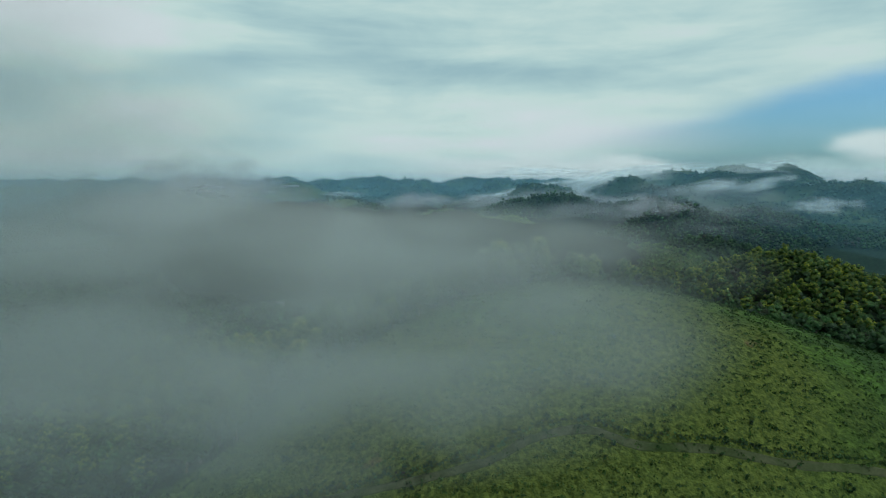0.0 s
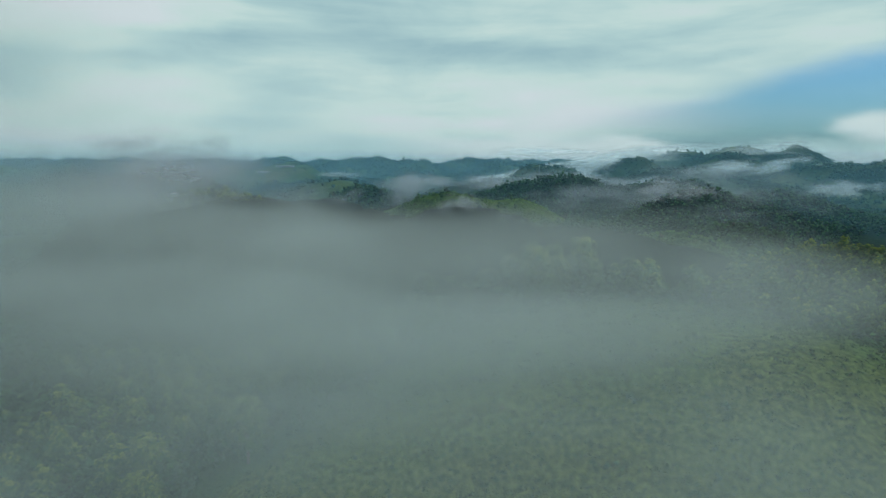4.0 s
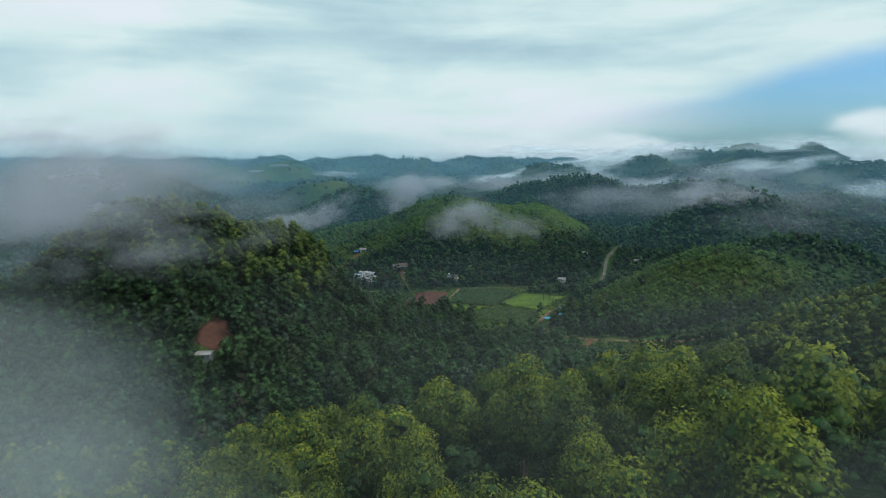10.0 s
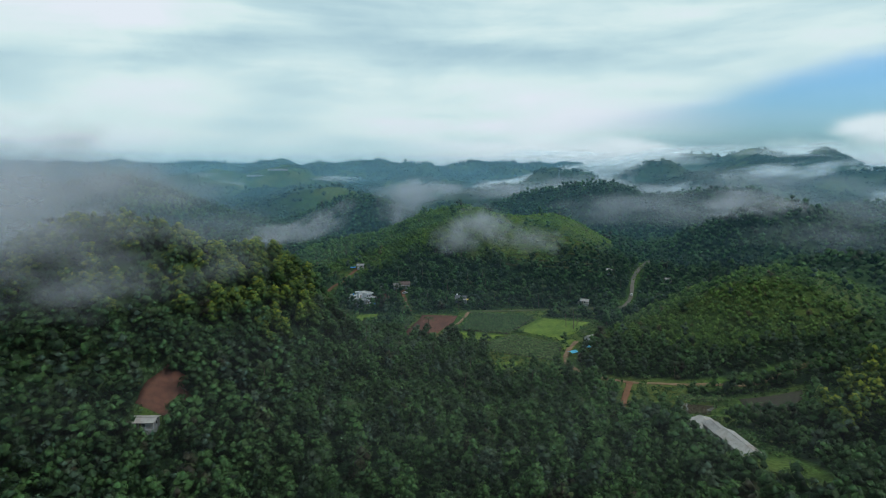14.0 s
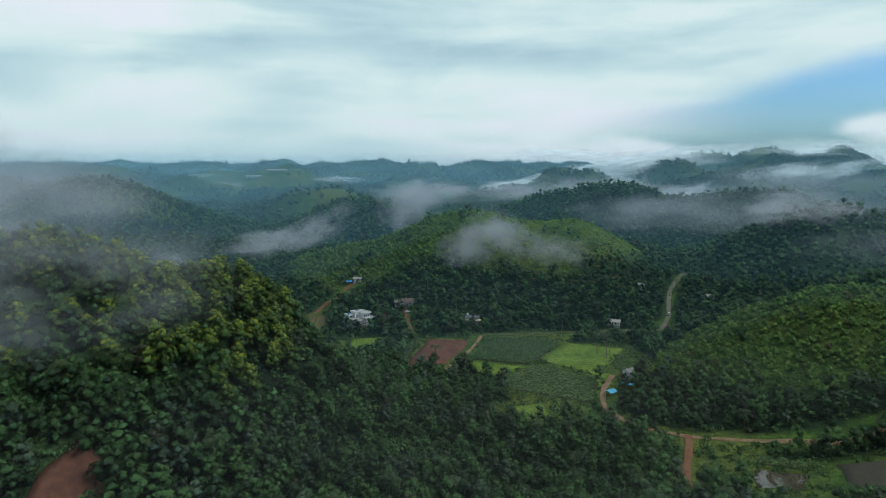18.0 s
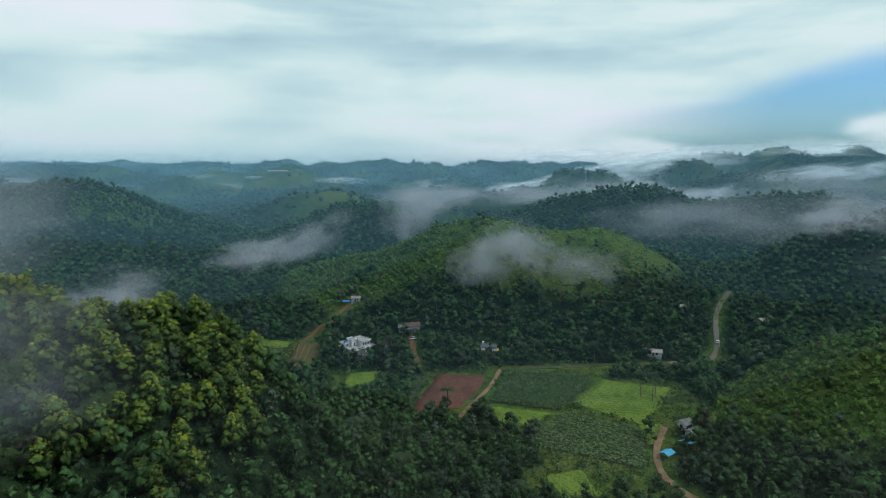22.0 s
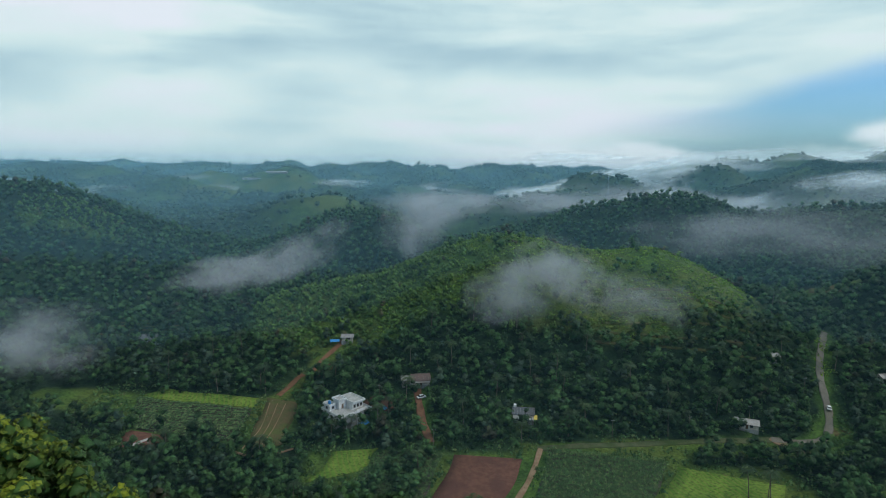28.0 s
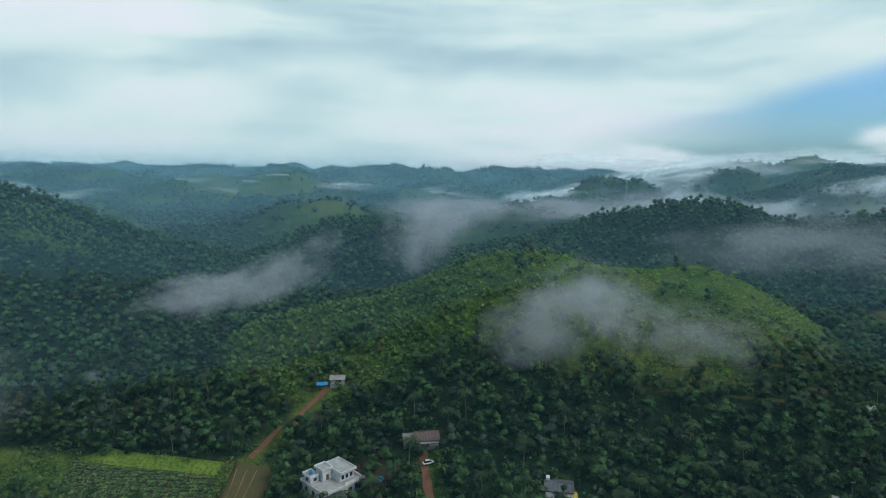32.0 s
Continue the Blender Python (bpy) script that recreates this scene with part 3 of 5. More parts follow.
def spread(name, template, places, mats, label, category, tint_seed=3, smooth=False):
    """Many plants too many to count, as one object. template(s): list of (verts, quads, tris, young); places: x, y, z, scale, turn."""
    rs = np.random.RandomState(tint_seed)
    kind = rs.randint(0, len(template), len(places))
    V, Q, T, Y, C, N = [], [], [], [], [], []
    base = 0
    for k, (v, q, t, y, *soft) in enumerate(template):
        p = places[kind == k]
        if not len(p):
            continue
        n, m = len(p), len(v)
        co, si = np.cos(p[:, 4])[:, None], np.sin(p[:, 4])[:, None]
        stretch = rs.uniform(0.85, 1.2, n)[:, None]
        s = p[:, 3:4]
        x = (v[None, :, 0] * co - v[None, :, 1] * si) * s + p[:, 0:1]
        yy = (v[None, :, 0] * si + v[None, :, 1] * co) * s + p[:, 1:2]
        z = v[None, :, 2] * s * stretch + p[:, 2:3]
        V.append(np.stack([x, yy, z], -1).reshape(-1, 3))
        off = base + (np.arange(n) * m)[:, None, None]
        Q.append((q[None] + off).reshape(-1, 4))
        if len(t):
            T.append((t[None] + off).reshape(-1, 3))
        w = soft[0] if soft else np.tile((0.0, 0.0, 1.0), (m, 1))
        N.append(np.stack([w[None, :, 0] * co - w[None, :, 1] * si, w[None, :, 0] * si + w[None, :, 1] * co, np.repeat(w[None, :, 2], n, 0)], -1).reshape(-1, 3))
        Y.append(np.tile(y, n))
        C.append(np.repeat(rs.uniform(0, 1, n), m))
        base += n * m
    faces = [np.concatenate(Q)] + ([np.concatenate(T)] if T else [])
    me = raw_mesh(name, np.concatenate(V), faces, mats, {"tint": np.concatenate(C), "young": np.concatenate(Y), "puff": np.concatenate(N)}, smooth)
    ob = new(name, me)
    return tagged(ob, label, category, kind="stuff")


def scatter(rs, x0, x1, y0, y1, gap):
    """Loose grid of places with one random place in each cell."""
    gx, gy = np.meshgrid(np.arange(x0, x1, gap), np.arange(y0, y1, gap))
    x, y = gx.ravel() + rs.uniform(0, gap, gx.size), gy.ravel() + rs.uniform(0, gap, gx.size)
    keep = np.abs(x + 15) < 0.80 * np.maximum(y + 20, 30) + 30
    return x[keep], y[keep]


def placed(rs, x, y, smin, smax):
    return np.stack([x, y, ground(x, y) - 0.3, rs.uniform(smin, smax, len(x)), rs.uniform(0, 6.283, len(x))], 1)


rs = np.random.RandomState(42)
# near acacias, each a tree of its own
ax, ay = scatter(rs, -260, 290, 130, 520, 7.4)
dens, ac = cover(ax, ay)
keep = (rs.uniform(0, 1, len(ax)) < dens) & (rs.uniform(0, 1, len(ax)) < ac)
ax, ay = ax[keep], ay[keep]
near = np.maximum(np.abs(ax + 15) * 1.5, 60) + 0.05 * ay
order = np.argsort(near)[:150]
own_x, own_y = ax[order], ay[order]
rest = np.setdiff1d(np.arange(len(ax)), order)
acacias = []
for k in range(12):
    h, fine = 10.5 + (k % 6) * 0.55, k < 6
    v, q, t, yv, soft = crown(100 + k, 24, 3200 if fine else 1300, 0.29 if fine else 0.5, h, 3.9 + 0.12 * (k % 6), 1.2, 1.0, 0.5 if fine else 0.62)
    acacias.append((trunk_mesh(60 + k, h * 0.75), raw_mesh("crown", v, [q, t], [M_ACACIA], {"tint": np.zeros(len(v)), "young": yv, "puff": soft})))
for k, (x, y) in enumerate(zip(own_x, own_y)):
    tr, cr = acacias[k % 6 + (0 if k < 60 else 6)]
    tree = new("acacia_tree")
    tree.empty_display_size = 0.5
    s = rs.uniform(0.85, 1.4)
    tree.matrix_basis = pose(float(x), float(y), float(ground(x, y)) - 0.2, 0, 0, rs.uniform(0, 360)) @ Matrix.Diagonal((s, s, s * rs.uniform(0.95, 1.2), 1))
    tagged(tree, "leafy acacia tree with fresh yellow-green shoots on a hillside", "tree", "acacias on the hillsides")
    for nm, me in (("trunk", tr), ("crown", cr)):
        o = new(nm, me)
        o.parent = tree


def reach(x, y):
    """About how near the flight passes while a place lies ahead."""
    return np.maximum.reduce([np.abs(x + 15) * 1.6, y - 440.0, np.full_like(x, 60.0)])


def plant(name, x, y, grades, smin, smax, mat, label, category, seed, pick=None):
    """Plants in grades of detail by how near the flight passes. grades: (reach, templates)."""
    d, low = reach(x, y), 0.0
    for k, (far, kinds) in enumerate(grades):
        m = (d >= low) & (d < far)
        low = far
        if m.any():
            spread(name, kinds, placed(rs, x[m], y[m], smin, smax), [mat], label, category, seed + k)


def grades(seed, fresh, tall, wide, bottom):
    return [(105, [crown(seed + k, 7, 105, 1.0, tall + k * 0.4, wide, bottom, fresh) for k in range(5)]),
            (190, [crown(seed + 10 + k, 5, 58, 1.35, tall + k * 0.4, wide, bottom, fresh, 0.85) for k in range(5)]),
            (330, [crown(seed + 20 + k, 3, 30, 1.8, tall + k * 0.4, wide, bottom, fresh, 0.9) for k in range(5)]),
            (9999, [crown(seed + 30 + k, 2, 14, 2.2, tall + k * 0.4, wide * 1.1, bottom, fresh, 1.0) for k in range(5)])]


# the steep western hill is closely grown
hx_, hy_ = scatter(rs, -270, -60, 330, 500, 5.4)
dens, crest = cover(hx_, hy_)
dens_c = dens
keep = (rs.uniform(0, 1, len(hx_)) < 0.35 * crest) & (((hx_ + 155) / 100) ** 2 + ((hy_ - 425) / 78) ** 2 < 1) & (dens > 0.5) & (rs.uniform(0, 1, len(hx_)) < 0.8)
ax, ay = np.r_[ax, hx_[keep]], np.r_[ay, hy_[keep]]
rest = np.r_[rest, np.arange(len(ax) - keep.sum(), len(ax))]
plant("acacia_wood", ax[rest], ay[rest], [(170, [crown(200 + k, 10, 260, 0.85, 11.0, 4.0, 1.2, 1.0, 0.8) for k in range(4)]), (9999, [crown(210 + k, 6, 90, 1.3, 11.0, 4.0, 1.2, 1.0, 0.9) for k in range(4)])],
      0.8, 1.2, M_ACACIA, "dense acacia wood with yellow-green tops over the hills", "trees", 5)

# low olive scrub on the knoll and the shoulders
x, y = scatter(rs, -420, 260, 495, 920, 3.7)
shoulder = (((x - 10) / 105) ** 2 + ((y - 756) / 78) ** 2 < 1) & (rs.uniform(0, 1, len(x)) < 0.38 * step(-x, -45, 15) + 0.06)
keep = (wild(x, y) | shoulder) & (lane_gap(x, y) > 4)
x, y = x[keep], y[keep]
plant("hill_scrub", x, y, [(250, [crown(280 + k, 3, 26, 0.95, 3.2, 2.0, 0.2, 0.6) for k in range(4)]), (9999, [crown(290 + k, 2, 12, 1.4, 3.2, 2.1, 0.2, 0.6, 0.95) for k in range(4)])],
      0.6, 1.5, M_SCRUB, "low olive-green scrub covering the hillside", "scrub", 9)

# undergrowth that closes the floor of the nearer woods
x, y = scatter(rs, -230, 230, 150, 660, 6.4)
dens, ac = cover(x, y)
keep = (dens > 0.5) & (reach(x, y) < 260)
plant("undergrowth", x[keep], y[keep], [(9999, [crown(260 + k, 2, 10, 1.5, 3.0, 2.6, -0.4, 0.3, 0.7) for k in range(4)])], 0.7, 1.4, M_DARK, "low leafy undergrowth between the trees", "undergrowth", 60)

# broadleaf woods of the valley and the hills
x, y = scatter(rs, -420, 430, 120, 700, 5.6)
dens, ac = cover(x, y)
keep = (rs.uniform(0, 1, len(x)) < dens) & (rs.uniform(0, 1, len(x)) > 0.55 * ac)
x, y = x[keep], y[keep]
steep = (((hx_ + 155) / 100) ** 2 + ((hy_ - 400) / 70) ** 2 < 1) & (dens_c > 0.5) & (rs.uniform(0, 1, len(hx_)) > 0.55 * crest)
x, y = np.r_[x, hx_[steep]], np.r_[y, hy_[steep]]
pale = rs.uniform(0, 1, len(x)) < 0.10 + 0.16 * (wave(x, y, 70, 51) > 0.2)
wood = grades(300, 0.7, 8.3, 3.5, 1.2)
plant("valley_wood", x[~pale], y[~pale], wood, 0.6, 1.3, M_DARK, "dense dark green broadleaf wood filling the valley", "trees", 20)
plant("pale_trees", x[pale], y[pale], wood, 0.5, 1.15, M_PALE, "paler grey-green trees scattered through the wood", "trees", 30)
x, y = scatter(rs, -800, 800, 700, 1120, 6.9)
dens, ac = cover(x, y)
keep = rs.uniform(0, 1, len(x)) < dens
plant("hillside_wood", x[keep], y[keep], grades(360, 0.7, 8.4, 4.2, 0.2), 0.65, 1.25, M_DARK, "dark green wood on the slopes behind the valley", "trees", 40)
x, y = scatter(rs, -2100, 2100, 1120, 2700, 13.0)
w = np.where(((x + 640) / 210) ** 2 + ((y - 2080) / 190) ** 2 < 1, 0.06, 0.75 + 0.5 * wave(x, y, 300, 21))
keep = (rs.uniform(0, 1, len(x)) < w) & (np.abs(x + 15) < 0.78 * (y - 0))
spread("far_wood", [crown(340 + k, 1, 4, 4.0, 7.0, 7.2, 0.0, 0.5, 1.0) for k in range(4)], placed(rs, x[keep], y[keep], 0.7, 1.3), [M_HAZEDLEAF], "distant woods on hazy hills", "trees", 8)


x, y = scatter(rs, -3600, 3600, 2700, 4700, 34.0)
keep = (rs.uniform(0, 1, len(x)) < 0.7 + 0.5 * wave(x, y, 300, 21)) & (np.abs(x + 15) < 0.78 * y)
spread("far_wood", [crown(350 + k, 2, 0, 1.0, 14.0, 13.0, 0.0, 0.5, 1.1) for k in range(4)], placed(rs, x[keep], y[keep], 0.7, 1.5), [M_HAZEDLEAF], "dark woods along the farthest ridges", "trees", 18)


# ---- mist and haze ----
def mist_bank(x, y, z, rx, ry, rz, strength, turn=0, slices=8, seed=0, roll=0, label="soft grey-white bank of morning mist over the valley", mat=None):
    """Layers of thin cloud through an ellipsoid, leaning a little, each fading to nothing at its rim."""
    vs, qs, n = [], [], 0
    rad, ang = np.meshgrid(np.linspace(0.04, 1, 5), np.linspace(0, 6.2832, 17))
    for k in range(slices):
        d = -0.85 + 1.7 * (k + 0.5) / slices
        r = math.sqrt(1 - d * d)
        u, w = rad * r * np.cos(ang), rad * r * np.sin(ang)
        lean = d + 0.28 * w + 0.015 * wave(u + k, w, 1.5, seed + k, 1)
        vs.append(np.stack([u, lean, w], -1).reshape(-1, 3))
        i = np.arange(85).reshape(17, 5)
        qs.append(np.stack([i[:-1, :-1], i[:-1, 1:], i[1:, 1:], i[1:, :-1]], -1).reshape(-1, 4) + n)
        n += 85
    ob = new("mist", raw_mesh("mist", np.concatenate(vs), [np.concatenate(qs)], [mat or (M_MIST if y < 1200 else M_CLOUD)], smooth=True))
    ob.matrix_basis = pose(x, y, z, 0, roll, turn) @ Matrix.Diagonal((rx, ry, rz, 1))
    ob.color = (1, 1, 1, strength)
    return tagged(ob, label, "mist", kind="stuff")


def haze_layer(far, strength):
    # curved see-through shells; the distance haze is put into their blue colour
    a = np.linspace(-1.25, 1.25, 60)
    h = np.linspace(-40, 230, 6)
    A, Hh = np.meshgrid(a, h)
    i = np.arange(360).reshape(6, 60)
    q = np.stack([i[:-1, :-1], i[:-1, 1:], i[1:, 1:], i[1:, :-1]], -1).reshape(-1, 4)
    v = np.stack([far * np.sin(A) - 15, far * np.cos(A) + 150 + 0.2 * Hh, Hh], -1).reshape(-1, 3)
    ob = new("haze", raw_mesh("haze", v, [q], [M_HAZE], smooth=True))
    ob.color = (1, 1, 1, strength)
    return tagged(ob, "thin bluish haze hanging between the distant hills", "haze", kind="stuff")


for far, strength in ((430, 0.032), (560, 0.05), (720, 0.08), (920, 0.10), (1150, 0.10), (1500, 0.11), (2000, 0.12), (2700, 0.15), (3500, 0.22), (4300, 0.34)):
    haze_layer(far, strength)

# mist over the grass hill, below and west of the flight line
mist_bank(-26, 80, 93, 74, 30, 23, 0.085, slices=16, seed=1, mat=M_VEIL)
mist_bank(-6, 97, 106.5, 48, 26, 9.5, 0.07, slices=16, seed=4, mat=M_VEIL)
mist_bank(-58, 80, 74, 54, 30, 28, 0.045, slices=10, seed=5, mat=M_VEIL)
mist_bank(-36, 152, 97, 24, 26, 20, 0.085, slices=12, seed=3, mat=M_VEIL)
mist_bank(24, 176, 99, 62, 30, 15, 0.010, slices=10, seed=6, mat=M_VEIL)
mist_bank(-64, 108, 107, 70, 34, 12, 0.11, slices=12, seed=8, mat=M_VEIL)
mist_bank(-66, 188, 94, 32, 24, 18, 0.05, slices=10, seed=7, mat=M_VEIL)
mist_bank(-112, 92, 112, 92, 46, 58, 0.085, slices=14, seed=9, mat=M_VEIL)
mist_bank(30, 139, 95, 58, 18, 14, 0.026, slices=9, seed=17, mat=M_VEIL)
# over the western acacia hill
mist_bank(-245, 505, 104, 110, 70, 42, 0.24, seed=41)
mist_bank(-172, 398, 100, 108, 46, 44, 0.34, seed=45)
# thin veil low over the valley floor, added to lift its dark tones
mist_bank(0, 330, 60, 240, 60, 44, 0.007, seed=43)
mist_bank(-20, 425, 58, 260, 60, 42, 0.007, seed=44)
# thin veil over the eastern valleys
mist_bank(320, 820, 80, 200, 60, 36, 0.09, seed=46)
mist_bank(300, 660, 72, 120, 50, 30, 0.08, seed=47)
mist_bank(430, 1080, 92, 240, 60, 34, 0.13, seed=48)
mist_bank(190, 900, 70, 130, 50, 34, 0.14, seed=50)
# wisps round the grass-topped hill and beyond: each of two or three drifting rags
mist_bank(-6, 690, 66, 38, 24, 24, 0.21, seed=49, roll=-24)
mist_bank(18, 692, 66, 34, 22, 22, 0.18, seed=51, roll=20)
mist_bank(54, 692, 57, 34, 20, 18, 0.12, seed=53, roll=15)
mist_bank(-74, 880, 77, 42, 36, 36, 0.22, 10, seed=57, roll=-38)
mist_bank(-50, 905, 86, 52, 36, 24, 0.2, 10, seed=59, roll=-12)
mist_bank(-192, 790, 50, 52, 30, 20, 0.20, 15, seed=65, roll=-12)
mist_bank(-150, 800, 60, 50, 30, 20, 0.17, 15, seed=67, roll=-30)
mist_bank(238, 730, 88, 44, 30, 19, 0.30, seed=73)
mist_bank(278, 735, 85, 40, 30, 16, 0.22, seed=75, roll=10)
mist_bank(-205, 620, 52, 44, 30, 20, 0.2, seed=81)
mist_bank(90, 1110, 86, 120, 50, 22, 0.28, seed=85, roll=-4)
mist_bank(230, 1130, 88, 120, 50, 20, 0.28, seed=87, roll=5)
mist_bank(-60, 1180, 78, 130, 50, 20, 0.2, seed=88)
for k in range(20):
    x, y = rs.uniform(60, 1500), rs.uniform(1250, 2700)
    x *= y / 2200
    w = rs.uniform(60, 150)
    mist_bank(x, y, float(land(x, y)) + rs.uniform(8, 26), w, w * 0.6, rs.uniform(16, 30), rs.uniform(0.18, 0.32), 0, 7, 130 + 3 * k, rs.uniform(-14, 8), "rag of white mist between distant hills")
for k in range(13):
    x, y = rs.uniform(-1200, -60), rs.uniform(1350, 2700)
    w = rs.uniform(60, 130)
    mist_bank(x, y, float(land(x, y)) + rs.uniform(4, 16), w, w * 0.6, rs.uniform(12, 20), rs.uniform(0.07, 0.15), 0, 7, 230 + 3 * k, rs.uniform(-8, 8), "rag of pale mist between distant hills")
# a white bank of fog that flows between the far ridges up to the clouds
for x, y, z, wide, tall, thick_, lean in ((70, 1480, 74, 90, 16, 0.22, -10), (170, 1680, 84, 110, 20, 0.30, -12), (300, 1930, 100, 140, 24, 0.32, -14),
                                         (520, 2240, 124, 190, 30, 0.30, -12), (800, 2640, 160, 260, 36, 0.28, -8), (430, 2900, 172, 320, 30, 0.30, 0)):
    mist_bank(x, y, z, wide, wide * 0.5, tall, thick_, 0, 8, 400 + int(x), lean, "white bank of fog flowing between far ridges", M_WHITEFOG)
mist_bank(480, 1750, 122, 240, 110, 26, 0.2, seed=301, roll=-6)
mist_bank(760, 2300, 165, 300, 130, 32, 0.2, -15, seed=305, roll=-4)
mist_bank(1150, 2300, 170, 260, 120, 30, 0.2, seed=309)


# ---- fields, roads and crops ----
def sheet(name, rows, mat, lift, label, category, kind="structure", furrow=0.0):
    """A strip of land lying on the ground: rows of (left, right) points, cut across finely."""
    vs, n = [], 7
    for a, b in rows:
        t = np.linspace(0, 1, n)
        x, y = a[0] + (b[0] - a[0]) * t, a[1] + (b[1] - a[1]) * t
        vs.append(np.stack([x, y, ground(x, y) + lift], -1))
    # a skirt down into the soil gives the sheet its thickness
    vs = np.array(vs)
    vs[1::2, :, 2] += furrow
    rim = vs.copy()
    rim[:, [0, -1], 2] -= 0.7
    vs[:, [0, -1], 2] -= 0.02
    full = np.concatenate([rim[:, :1], vs, rim[:, -1:]], 1)
    m, k = full.shape[:2]
    i = np.arange(m * k).reshape(m, k)
    q = np.stack([i[:-1, :-1], i[:-1, 1:], i[1:, 1:], i[1:, :-1]], -1).reshape(-1, 4)
    ob = new(name, raw_mesh(name, full.reshape(-1, 3), [q], [mat], smooth=True))
    return tagged(ob, label, category, kind=kind)


def quad_field(name, corners, mat, label, lift=0.18, category="field"):
    """A field between four corners: near left, near right, far right, far left."""
    a, b, c, d = [np.array(p, float) for p in corners]
    n = max(6, int(np.linalg.norm(d - a) / 2.0))
    ridged = mat in (M_SOIL, M_DRYSOIL)
    if ridged:
        n = max(6, int(np.linalg.norm(d - a) / 0.8))
    wob = lambda t: 0.8 * math.sin(7 * t + a[0])
    rows = [(a + (d - a) * t + (wob(t), 0), b + (c - b) * t + (wob(t + 2), 0)) for t in np.linspace(0, 1, n)]
    return sheet(name, rows, mat, lift, label, category, furrow=0.14 if ridged else 0.0)


def curve_points(pts, step_m=2.5):
    """A smooth line through the points."""
    p = [np.array(v, float) for v in pts]
    p = [2 * p[0] - p[1]] + p + [2 * p[-1] - p[-2]]
    out = []
    for k in range(1, len(p) - 2):
        n = max(2, int(np.linalg.norm(p[k + 1] - p[k]) / step_m))
        for t in np.linspace(0, 1, n, endpoint=False):
            a, b, c, d = p[k - 1], p[k], p[k + 1], p[k + 2]
            out.append(0.5 * (2 * b + (c - a) * t + (2 * a - 5 * b + 4 * c - d) * t * t + (3 * b - a - 3 * c + d) * t**3))
    out.append(p[-2])
    return out


def road(name, pts, width, mat, label, lift=0.28):
    line = curve_points(pts)
    rows = []
    for k, p in enumerate(line):
        d = line[min(k + 1, len(line) - 1)] - line[max(k - 1, 0)]
        s = np.array([-d[1], d[0]]) / (np.linalg.norm(d) + 1e-9) * width * (0.5 + 0.06 * math.sin(k * 1.3))
        rows.append((p + s, p - s))
    return sheet(name, rows, mat, lift, label, "road")


FIELDS = [
    ("field", [(-48, 571), (-25, 576), (-11, 614), (-38, 616)], M_SOIL, "freshly ploughed red-brown earth field with furrows"),
    ("field", [(-10, 583), (21, 575), (44, 615), (-1, 621)], M_DARKSOIL, "field of tall maize on dark soil"),
    ("meadow", [(28, 585), (55, 559), (81, 601), (47, 613)], M_MEADOW, "bright green mown meadow with yellow patches"),
    ("meadow", [(-9, 562), (4, 558), (18, 572), (-12, 579)], M_MEADOW, "small green meadow beside the maize"),
    ("meadow", [(50, 540), (58, 545), (62, 560), (52, 560)], M_MEADOW, "narrow green meadow beside the lane"),
    ("field", [(-4, 545), (44, 522), (52, 554), (24, 575)], M_DARKSOIL, "cassava field in dark green rows"),
    ("meadow", [(7, 499), (24, 505), (19, 522), (4, 516)], M_MEADOW, "small bright green clearing among banana plants"),
    ("field", [(-118, 610), (-106, 620), (-109, 652), (-124, 654)], M_DRYSOIL, "tilled pale brown field with wheel marks"),
    ("meadow", [(-178, 648), (-127, 646), (-127, 653), (-172, 656)], M_MEADOW, "long green strip of grass beside the crops"),
    ("field", [(-163, 616), (-124, 618), (-128, 645), (-180, 647)], M_DARKSOIL, "field of dark green leafy crops"),
    ("meadow", [(-90, 594), (-72, 604), (-68, 620), (-84, 617)], M_MEADOW, "bright green grass plot among the crops"),
    ("field", [(-78, 586), (-51, 574), (-42, 616), (-66, 619)], M_DARKSOIL, "field of tall dark green maize beside the ploughed earth"),
    ("field", [(109, 433), (130, 436), (146, 459), (118, 462)], M_DARKSOIL, "green vegetable field behind the long sheds"),
    ("field", [(104, 418), (122, 420), (129, 434), (109, 431)], M_DARKSOIL, "bare dark soil plot behind the long sheds"),
    ("field", [(196, 790), (206, 780), (232, 828), (219, 840)], M_DRYSOIL, "small brown field on the far slope"),
    ("field", [(-124, 385), (-110, 384), (-106, 400), (-121, 403)], M_SOIL, "bare red earth slope behind the hut"),
    ("field", [(-163, 603), (-149, 606), (-150, 615), (-165, 615)], M_SOIL, "bare brown earth plot at the edge of the crops"),
    ("field", [(-105, 671), (-100, 672), (-99, 679), (-104, 681)], M_SOIL, "bare red earth bank beside the dirt road"),
    ("yard", [(-80, 648), (-68, 640), (-62, 652), (-76, 660)], M_SOIL, "bare earth yard behind the white house"),
    ("field", [(-52, 560), (-42, 556), (-34, 572), (-48, 572)], M_DRYSOIL, "trodden earth corner below the ploughed field"),
    ("field", [(91, 463.5), (108, 461.5), (113, 466.5), (94, 469.5)], M_DARKSOIL, "strip of leafy crops beside the flooded plot"),
    ("pond", [(82, 447), (97, 444.5), (106, 457), (88, 460)], M_WATER, "flooded muddy plot with still shallow water"),
]
for nm, corners, mat, label in FIELDS:
    quad_field(nm, corners, mat, label)

